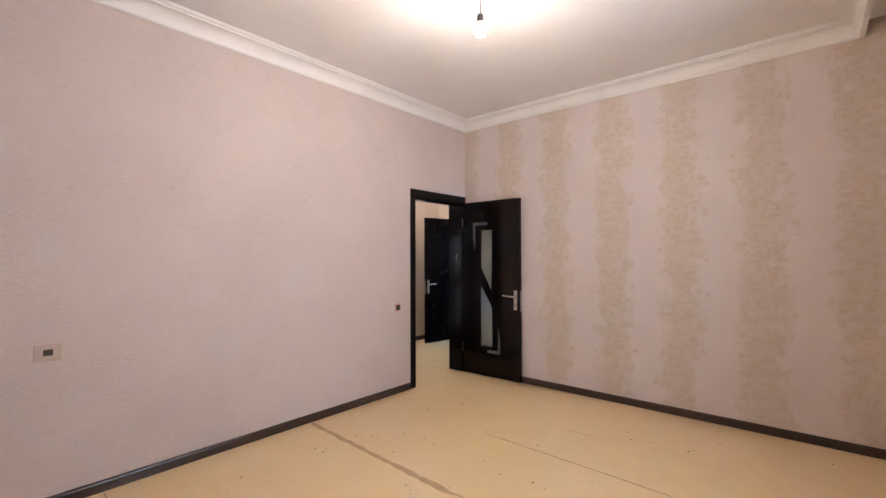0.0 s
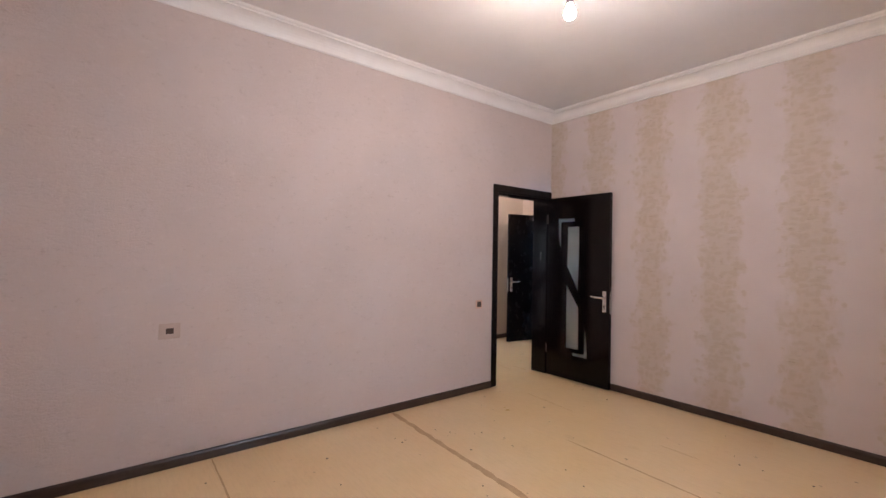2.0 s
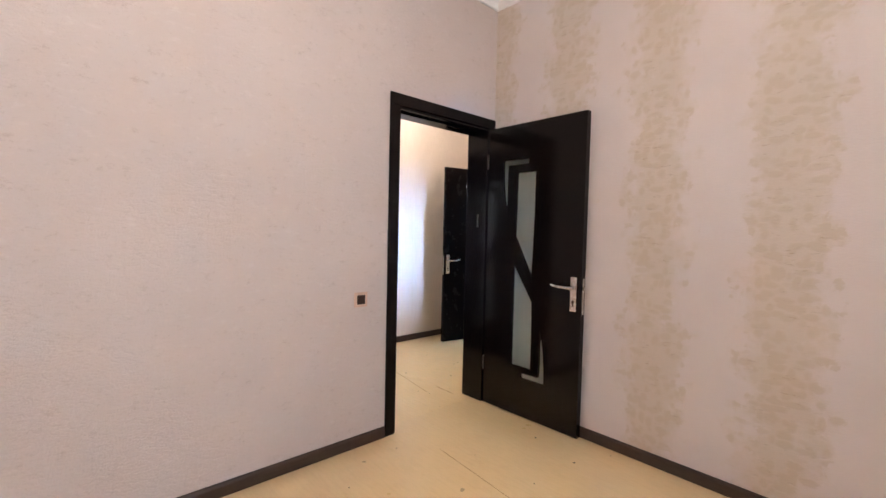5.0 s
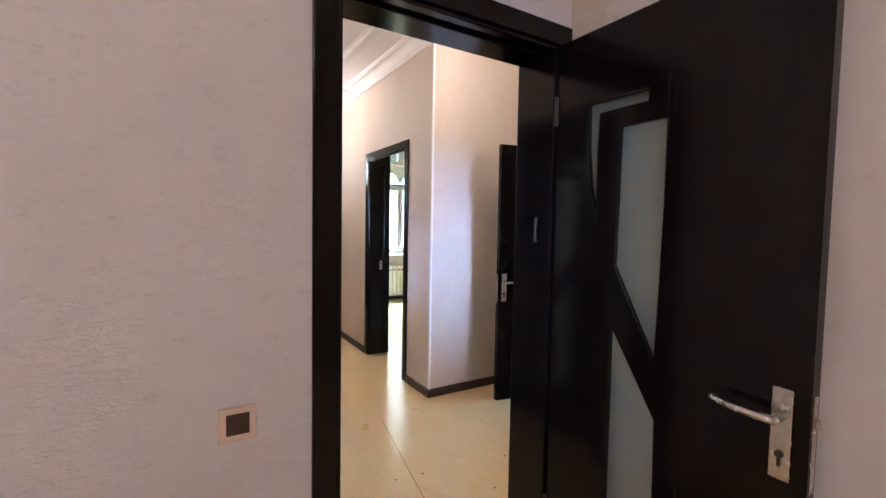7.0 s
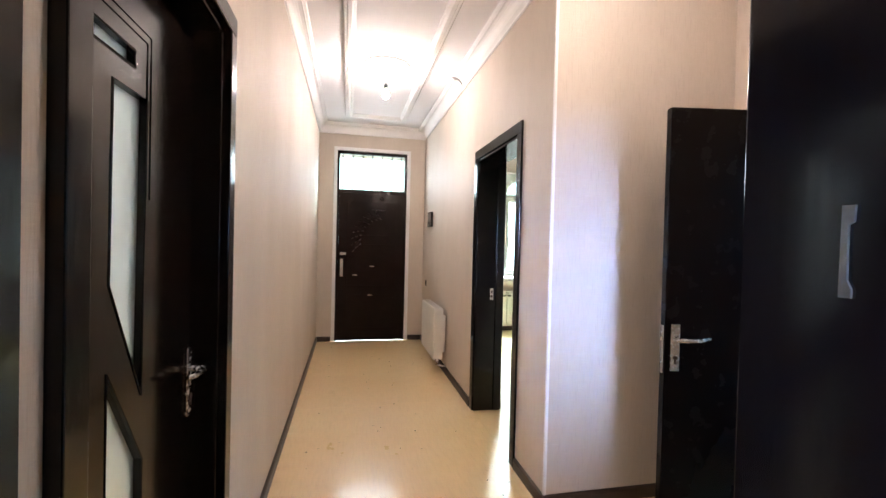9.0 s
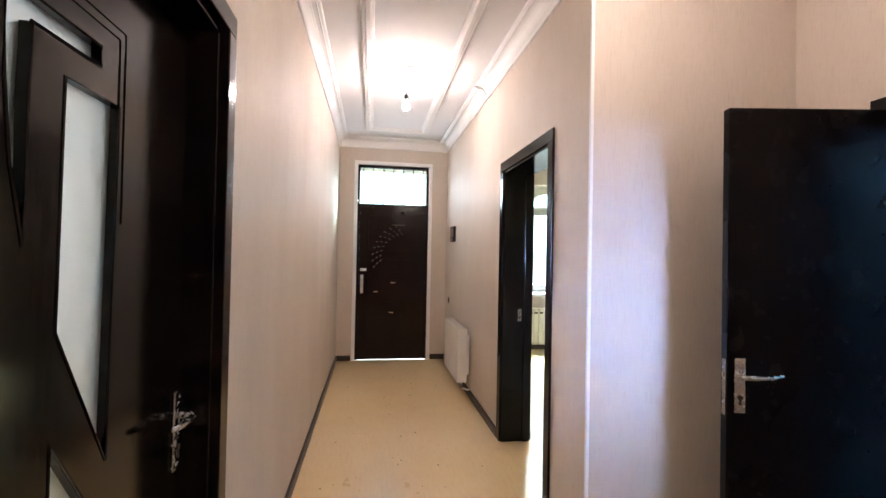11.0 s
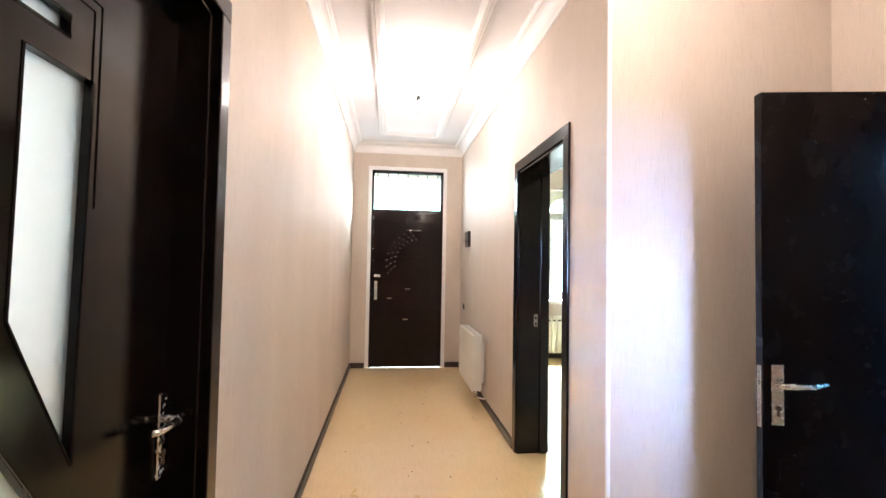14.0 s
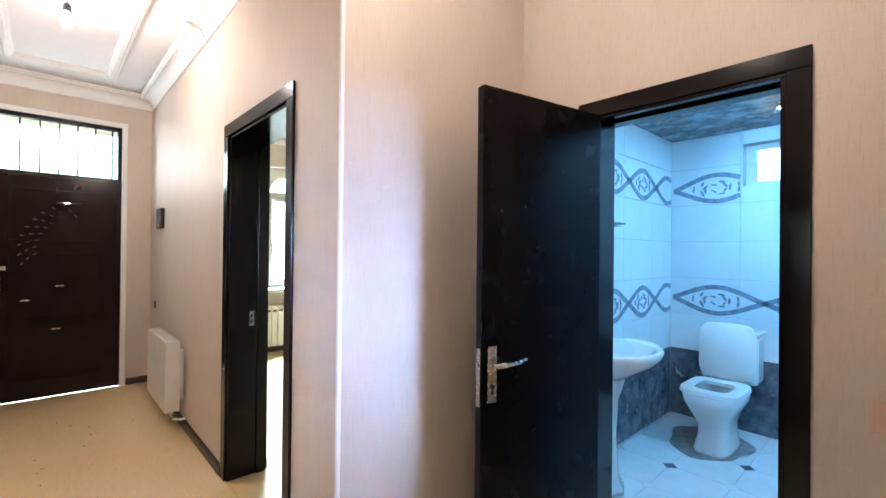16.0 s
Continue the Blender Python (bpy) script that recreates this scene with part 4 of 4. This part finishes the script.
# ---- side room behind the shut glazed door ----
SX0, SY0 = -6.2, 1.2
wall("wall_side_room_west", "y", SY0, HY0 - 0.22, SX0 - 0.1, SX0, HZ + 0.1, WP_FLECK, (), "pale papered wall")
wall("wall_side_room_south", "x", SX0 - 0.1, MIDX, SY0 - 0.1, SY0, HZ + 0.1, WP_FLECK, [(-5.4, -4.0, 0.9, 2.3)], "pale papered wall with a window opening")
wall("wall_side_room_east", "y", SY0, HY0 - 0.22, MIDX - 0.06, MIDX - 0.002, HZ + 0.1, WP_FLECK, (), "pale papered wall")
structure("ceiling_side_room", box(SX0 - 0.1, MIDX - 0.002, SY0 - 0.1, HY0 - 0.222, HZ + 0.1, HZ + 0.2), WHITE, "white painted ceiling", "ceiling")
structure("floor_side_room", box(SX0 - 0.1, MIDX - 0.002, SY0 - 0.1, HY0 - 0.0, -0.12, -0.003), BOARD, "varnished fibreboard floor", "floor")

# ---- window of the first room ----
def east_window():
    y0, y1, z0, z1 = 1.7, 2.6, 0.9, 2.2
    x = RX1 + 0.2
    e = thing("window_2", "white plastic two-light window", "window", (x, (y0 + y1) / 2, z0))
    e["kind"] = "structure"
    fr = bmesh.new()
    for b in ((y0, y0 + 0.06, z0, z1), (y1 - 0.06, y1, z0, z1), (y0 + 0.06, y1 - 0.06, z0, z0 + 0.06), (y0 + 0.06, y1 - 0.06, z1 - 0.06, z1), (2.12, 2.18, z0 + 0.06, z1 - 0.06)):
        add_box(fr, x - 0.03, x + 0.03, *b)
    part("window_frame", fr, PLASTIC_W, e)
    for a, b in ((y0 + 0.06, 2.12), (2.18, y1 - 0.06)):
        p = part("pane", box(x - 0.003, x + 0.003, a, b, z0 + 0.06, z1 - 0.06), PANE, e)
        p.visible_shadow = False
    part("window_sill", box(RX1 - 0.08, x - 0.03, y0 + 0.004, y1 - 0.004, z0 + 0.003, z0 + 0.03, 0.006), PLASTIC_W, e)


east_window()

# ---- bathroom ----
structure("wall_bath_left", box(BX0 - 0.10, BX0 - 0.012, NY1 + 0.09, BY1 + 0.1, 0, BZ + 0.3), GROUT, "tiled bathroom wall with dark dado", "wall")
bwl = bpy.data.objects["wall_bath_left"]
BW = (-4.56, -3.80, 1.88, 2.205)
bwb = wall("wall_bath_back", "x", BX0 - 0.012, BX1 + 0.1, BY1 + 0.012, BY1 + 0.16, BZ + 0.3, GROUT, [BW], "tiled bathroom wall with a small high window")
wall("wall_bath_right", "y", NY1 + 0.09, BY1 + 0.012, BX1, BX1 + 0.1, BZ + 0.3, TILE_W, (), "white tiled bathroom wall")
wall("wall_bath_front", "x", BX0 - 0.012, BX1, NY1 + 0.09, BY0, BZ + 0.3, TILE_W, [DOOR_C], "white tiled bathroom wall round the door")
structure("ceiling_bath", box(BX0 - 0.1, BX1 + 0.1, NY1 + 0.09, BY1 + 0.16, BZ, BZ + 0.1), MARBLED, "dark blue marbled bathroom ceiling panels", "ceiling")
bfloor = structure("floor_bath", box(BX0 - 0.012, BX1, NY1 + 0.0, BY1 + 0.012, -0.12, -0.010), GROUT, "white bathroom floor tiles with small dark insets", "floor")


def tile_courses():
    """Courses (z0, z1, dark?) of the bathroom wall tiling."""
    z = 0.0
    for h, dark in ((0.278, True), (0.278, True), (0.30, False), (0.30, False), (0.30, False), (0.30, False), (0.30, False), (0.30, False)):
        yield z, min(z + h, BZ), dark
        z += h


def tiled_wall(parent, place, u0, u1, width, hole=None):
    for z0, z1, dark in tile_courses():
        if z1 - z0 < 0.02:
            continue
        u = u0
        while u < u1 - 0.01:
            b = min(u + width, u1)
            ok = True
            if hole and b > hole[0] + 0.01 and u < hole[1] - 0.01 and z1 > hole[2] + 0.01 and z0 < hole[3] - 0.01:
                ok = False
                pieces = [(u, min(b, hole[0]), z0, z1), (max(u, hole[1]), b, z0, z1), (max(u, hole[0]), min(b, hole[1]), z0, hole[2]), (max(u, hole[0]), min(b, hole[1]), hole[3], z1)]
            else:
                pieces = [(u, b, z0, z1)]
            for a, c, d, f in pieces:
                if c - a > 0.012 and f - d > 0.012:
                    p, q = place(a + 0.001, -0.012), place(c - 0.001, 0.0)
                    part("tile", box(p[0], q[0], p[1], q[1], d + 0.001, f - 0.001, 0.0008), TILE_D if dark else TILE_W, parent)
            u = b


left = lambda u, d: (BX0 + d, u)
back = lambda u, d: (u, BY1 - d)
tiled_wall(bwl, left, BY0, BY1, 0.50)
tiled_wall(bwb, back, BX0, BX1, 0.50, BW)


def ribbon(parent, place, line, width):
    bm = bmesh.new()
    rows = []
    for i, (u, z) in enumerate(line):
        a, b = line[max(i - 1, 0)], line[min(i + 1, len(line) - 1)]
        d = Vector((b[0] - a[0], b[1] - a[1])).normalized()
        n = Vector((-d.y, d.x)) * width / 2
        rows.append([bm.verts.new((*place(u + s * n.x, dd), z + s * n.y)) for s, dd in ((-1, 0.0), (-1, 0.0025), (1, 0.0025), (1, 0.0))])
    for a, b in zip(rows, rows[1:]):
        for k in range(3):
            bm.faces.new((a[k], a[k + 1], b[k + 1], b[k]))
    part("inlay_ribbon", bm, INLAY, parent)


def border(parent, place, u0, period, n, zc, amp, seed, limit):
    """Two ribbons that cross and part to form lenses, each with a wreath of small leaves."""
    rr = random.Random(seed)
    for s in (1, -1):
        line = []
        for i in range(n * 24 + 1):
            u = u0 + period * i / 24
            ph = i / 24 * math.pi
            z = zc + s * amp * math.sin(ph) * (0.72 + 0.28 * abs(math.sin(ph)))
            if limit[0] <= u <= limit[1]:
                line.append((u, z))
        ribbon(parent, place, line, 0.036)
    for k in range(n):
        c = u0 + period * (k + 0.5)
        if not limit[0] + 0.1 < c < limit[1] - 0.1:
            continue
        for j in range(14):
            a = 2 * math.pi * j / 14
            r = 1.0 if j % 2 else 0.55
            cu, cz = c + period * 0.26 * r * math.cos(a), zc + amp * 0.46 * r * math.sin(a)
            t = a + math.pi / 2 + rr.uniform(-0.5, 0.5)
            L, W = rr.uniform(0.020, 0.032), rr.uniform(0.007, 0.011)
            poly = [(cu + L * math.cos(q) * math.cos(t) - W * math.sin(q) * math.sin(t), cz + L * math.cos(q) * math.sin(t) + W * math.sin(q) * math.cos(t)) for q in (2 * math.pi * i / 8 for i in range(8))]
            bm = prism(poly, lambda u, v, d: (*place(u, d), v), 0.0025)
            part("inlay_leaf", bm, INLAY, parent)


for zc in (0.985, 1.885):
    border(bwl, left, 6.70, 0.48, 3, zc, 0.105, 11, (BY0 + 0.02, BY1 - 0.01))
    border(bwb, back, BX0 + 0.02, 0.64, 3, zc, 0.105, 12, (BX0 + 0.01, BW[0] - 0.01 if zc > 1.5 else BX1 - 0.02))

# floor tiles with clipped corners and dark insets
TS = 0.34
for i in range(6):
    for j in range(7):
        x, y = BX0 + 0.02 + TS * i, BY0 - 0.12 + TS * j
        x1, y1 = min(x + TS, BX1), min(y + TS, BY1)
        if x1 - x < 0.12 or y1 - y < 0.12:
            continue
        q = 0.045
        poly = [(x + q, y + 0.001), (x1 - q, y + 0.001), (x1 - 0.001, y + q), (x1 - 0.001, y1 - q), (x1 - q, y1 - 0.001), (x + q, y1 - 0.001), (x + 0.001, y1 - q), (x + 0.001, y + q)]
        part("tile", prism(poly, lambda u, v, d: (u, v, -0.010 + d), 0.010), TILE_F, bfloor)
        if i and j and (i + j) % 2 == 0:
            poly = [(x - q + 0.003, y), (x, y - q + 0.003), (x + q - 0.003, y), (x, y + q - 0.003)]
            part("inset_tile", prism(poly, lambda u, v, d: (u, v, -0.010 + d), 0.010), TILE_D, bfloor, "dark diamond inset")
        elif i and j:
            poly = [(x - q + 0.003, y), (x, y - q + 0.003), (x + q - 0.003, y), (x, y + q - 0.003)]
            part("inset_tile", prism(poly, lambda u, v, d: (u, v, -0.010 + d), 0.010), TILE_F, bfloor)
bm = bmesh.new()
poly = [(-4.66 + 0.25 * math.cos(a) * (1 + 0.10 * math.sin(5 * a)), BY1 - 0.42 + 0.34 * math.sin(a) * (1 + 0.08 * math.cos(4 * a))) for a in (2 * math.pi * k / 40 for k in range(40))]
part("mortar_smear", prism(poly, lambda u, v, d: (u, v, 0.0004 + d), 0.0012), PATCH_GREY, bfloor, "mottled grey patch on the floor round the toilet foot")

bwin = thing("window_3", "small high bathroom window in a white frame", "window", (-4.17, BY1 + 0.1, 1.9))
bwin["kind"] = "structure"
fr = bmesh.new()
for a, b, c, d in ((BW[0], BW[0] + 0.075, BW[2], BW[3]), (BW[1] - 0.05, BW[1], BW[2], BW[3]), (BW[0] + 0.05, BW[1] - 0.05, BW[2], BW[2] + 0.04), (BW[0] + 0.05, BW[1] - 0.05, BW[3] - 0.04, BW[3])):
    add_box(fr, a, b, BY1 + 0.09, BY1 + 0.14, c, d, 0.004)
part("window_frame", fr, PLASTIC_W, bwin)
p = part("pane", box(BW[0] + 0.05, BW[1] - 0.05, BY1 + 0.11, BY1 + 0.115, BW[2] + 0.04, BW[3] - 0.04), PANE, bwin)
p.visible_shadow = False


# toilet
def ring_loft(rings, material, name, parent, cap=True, label=""):
    bm = bmesh.new()
    rows = [[bm.verts.new(p) for p in r] for r in rings]
    n = len(rows[0])
    for a, b in zip(rows, rows[1:]):
        for k in range(n):
            bm.faces.new((a[k], a[(k + 1) % n], b[(k + 1) % n], b[k]))
    if cap:
        bm.faces.new(rows[0][::-1])
        bm.faces.new(rows[-1])
    return part(name, bm, material, parent, label, True)


def squircle(cx, cy, a, b, z, n=32, e=0.62):
    out = []
    for k in range(n):
        t = 2 * math.pi * k / n
        c, s = math.cos(t), math.sin(t)
        out.append((cx + a * math.copysign(abs(c) ** e, c), cy + b * math.copysign(abs(s) ** e, s), z))
    return out


def toilet(cx, y_wall):
    e = thing("toilet", "white ceramic toilet with its lid raised", "toilet", (cx, y_wall - 0.4, 0))
    yc = y_wall - 0.47
    ring_loft([squircle(cx, yc + 0.02, 0.115, 0.235, 0.0016), squircle(cx, yc + 0.02, 0.115, 0.235, 0.02), squircle(cx, yc + 0.03, 0.098, 0.20, 0.10), squircle(cx, yc + 0.03, 0.100, 0.20, 0.18),
               squircle(cx, yc, 0.135, 0.235, 0.27), squircle(cx, yc - 0.01, 0.172, 0.262, 0.34), squircle(cx, yc - 0.01, 0.180, 0.27, 0.395), squircle(cx, yc - 0.01, 0.170, 0.26, 0.402),
               squircle(cx, yc - 0.03, 0.125, 0.19, 0.40), squircle(cx, yc - 0.03, 0.11, 0.17, 0.33), squircle(cx, yc - 0.02, 0.06, 0.08, 0.24)], CERAMIC, "bowl", e)
    bm = bmesh.new()
    o0, o1 = squircle(cx, yc - 0.03, 0.186, 0.235, 0.405, 32, 0.45), squircle(cx, yc - 0.03, 0.182, 0.230, 0.430, 32, 0.45)
    i1, i0 = squircle(cx, yc - 0.04, 0.105, 0.130, 0.430, 32, 0.45), squircle(cx, yc - 0.04, 0.108, 0.133, 0.405, 32, 0.45)
    rows = [[bm.verts.new(p) for p in r] for r in (o0, o1, i1, i0)]
    for q in range(4):
        a, b = rows[q], rows[(q + 1) % 4]
        for k in range(32):
            bm.faces.new((a[k], a[(k + 1) % 32], b[(k + 1) % 32], b[k]))
    part("seat", bm, PLASTIC_W, e, "white plastic seat")
    lid = []
    for d in (0.0, 0.004, 0.018, 0.022):
        s = 0.985 if d in (0.0, 0.022) else 1.0
        lid.append([(x, yc + 0.205 + d + 0.10 * (z - 0.43), z) for x, _, z in [(p[0], 0, 0.635 + (p[1] - 0)) for p in squircle(cx, 0, 0.182 * s, 0.205 * s, 0, 32, 0.42)]])
    ring_loft(lid, PLASTIC_W, "lid", e, True, "raised white plastic lid")
    part("cistern", box(cx - 0.185, cx + 0.185, y_wall - 0.205, y_wall - 0.004, 0.40, 0.76, 0.03), CERAMIC, e)
    part("cistern_lid", box(cx - 0.195, cx + 0.195, y_wall - 0.215, y_wall - 0.003, 0.7605, 0.79, 0.012), CERAMIC, e)
    part("flush_button", lathe([(0.02, 0), (0.02, 0.008), (0.001, 0.009)], (cx, y_wall - 0.09, 0.79), 16), CHROME, e)
    bm = bmesh.new()
    add_tube(bm, [(cx - 0.18, y_wall - 0.08, 0.45), (cx - 0.26, y_wall - 0.06, 0.36), (cx - 0.30, y_wall - 0.03, 0.33), (cx - 0.30, y_wall + 0.01, 0.33)], 0.007, 8)
    part("supply_hose", bm, CHROME, e, "", True)


toilet(-4.60, BY1)


def angle_valve():
    e = thing("angle_valve", "chrome angle valve beside the toilet", "valve", (-4.98, BY1, 0.36))
    bm = bmesh.new()
    add_tube(bm, [(-5.0, BY1 + 0.005, 0.37), (-5.0, BY1 - 0.06, 0.37)], 0.012, 10)
    add_tube(bm, [(-5.02, BY1 - 0.05, 0.40), (-4.96, BY1 - 0.05, 0.33)], 0.010, 10)
    part("valve_body", bm, CHROME, e, "", True)
    bm = bmesh.new()
    add_tube(bm, [(-5.0, BY1 - 0.06, 0.37), (-5.0, BY1 - 0.085, 0.37)], 0.020, 12)
    part("knob", bm, CHROME, e, "", True)


angle_valve()


def basin(cy):
    e = thing("pedestal_basin", "white ceramic washbasin on a fluted pedestal", "washbasin", (-4.86, cy, 0))
    cx = BX0 + 0.245

    def oval(a, b, z, dx=0.0):
        return [(max(cx + dx + a * math.cos(t), BX0 + 0.003), cy + b * math.sin(t), z) for t in (2 * math.pi * k / 36 for k in range(36))]

    ring_loft([oval(0.10, 0.10, 0.64, -0.04), oval(0.15, 0.17, 0.69, -0.02), oval(0.22, 0.255, 0.745), oval(0.255, 0.295, 0.785), oval(0.262, 0.302, 0.812), oval(0.252, 0.292, 0.826),
               oval(0.215, 0.250, 0.815), oval(0.17, 0.20, 0.745), oval(0.09, 0.11, 0.705)], CERAMIC, "bowl", e)
    part("back_ledge", box(BX0 + 0.003, BX0 + 0.10, cy - 0.20, cy + 0.20, 0.80, 0.838, 0.012), CERAMIC, e)
    bm = bmesh.new()
    rows = []
    for z, r in ((0.001, 0.115), (0.03, 0.112), (0.08, 0.085), (0.30, 0.070), (0.52, 0.080), (0.60, 0.105), (0.66, 0.12)):
        rows.append([bm.verts.new((cx - 0.05 + r * (1 + 0.06 * math.cos(8 * t)) * math.cos(t), cy + r * (1 + 0.06 * math.cos(8 * t)) * math.sin(t), z)) for t in (2 * math.pi * k / 48 for k in range(48))])
    for a, b in zip(rows, rows[1:]):
        for k in range(48):
            bm.faces.new((a[k], a[(k + 1) % 48], b[(k + 1) % 48], b[k]))
    bm.faces.new(rows[0][::-1])
    part("pedestal", bm, CERAMIC, e, "", True)
    bm = bmesh.new()
    add_tube(bm, [(BX0 + 0.055, cy, 0.836), (BX0 + 0.055, cy, 0.90)], 0.022, 14)
    add_tube(bm, [(BX0 + 0.055, cy, 0.885), (BX0 + 0.10, cy, 0.905), (BX0 + 0.17, cy, 0.885)], [0.013, 0.012, 0.010], 12)
    t = part("tap", bm, CHROME, e, "chrome mixer tap", True)
    bm = bmesh.new()
    add_tube(bm, [(BX0 + 0.055, cy, 0.90), (BX0 + 0.055, cy, 0.915), (BX0 + 0.10, cy + 0.01, 0.955)], [0.020, 0.014, 0.006], 12)
    part("tap_lever", bm, CHROME, t, "", True)


basin(6.43)
sh = thing("bath_shelf", "small chrome shelf bracket on the tiled wall", "shelf", (BX0, 6.72, 1.54))
bm = bmesh.new()
add_tube(bm, [(BX0, 6.58, 1.55), (BX0 + 0.11, 6.58, 1.55), (BX0 + 0.11, 6.87, 1.55), (BX0, 6.87, 1.55)], 0.006, 8)
part("rail", bm, CHROME, sh, "", True)
part("shelf_plate", box(BX0 + 0.002, BX0 + 0.105, 6.59, 6.86, 1.532, 1.540, 0.002), FROST, sh)


def downlight(x, y):
    e = thing("ceiling_spotlight", "round recessed spotlight giving cool light", "spotlight", (x, y, BZ), "bathroom spotlights")
    part("bezel", lathe([(0.030, -0.001), (0.046, -0.002), (0.050, -0.006), (0.050, 0.0)], (x, y, BZ), 24), CHROME, e, "", True)
    part("lens", lathe([(0.036, -0.004), (0.036, -0.009), (0.020, -0.012), (0.001, -0.013)], (x, y, BZ), 24), SPOTMAT, e, "glowing cool lens", True)


for sx, sy in ((-4.225, 7.53), (-4.225, 6.70), (-3.65, 7.53), (-3.65, 6.70)):
    downlight(sx, sy)

# ---- outside ----
structure("ground", box(-60, 40, -40, 50, -0.35, -0.25), GROUNDMAT, "bare pale yard ground", "ground")
# glowing slabs added outside so the panes look bright
structure("backdrop", box(-26, -25.5, -6, 20, -0.3, 7), BRIGHT, "glowing slab standing in for bright distance across the yard", "backdrop")
structure("backdrop_north", box(-16, 6, 20, 20.5, -0.3, 9), BRIGHT, "glowing slab standing in for bright distance behind the house", "backdrop")
# unseen slabs added above the ceilings to shut out sky light
structure("roof", box(FX - 0.3, RX1 + 0.36, HY0 - 0.23, BY1 + 0.6, RZ + 0.22, RZ + 0.35), WHITE_FACADE, "unseen flat roof slab keeping sky light off the rooms", "roof")
structure("roof_south", box(MIDX, RX1 + 0.36, RY0 - 0.11, HY0 - 0.23, RZ + 0.22, RZ + 0.35), WHITE_FACADE, "unseen flat roof slab keeping sky light off the first room", "roof")
settle()
for o in bpy.data.objects:
    if "kept" in o:
        del o["kept"]
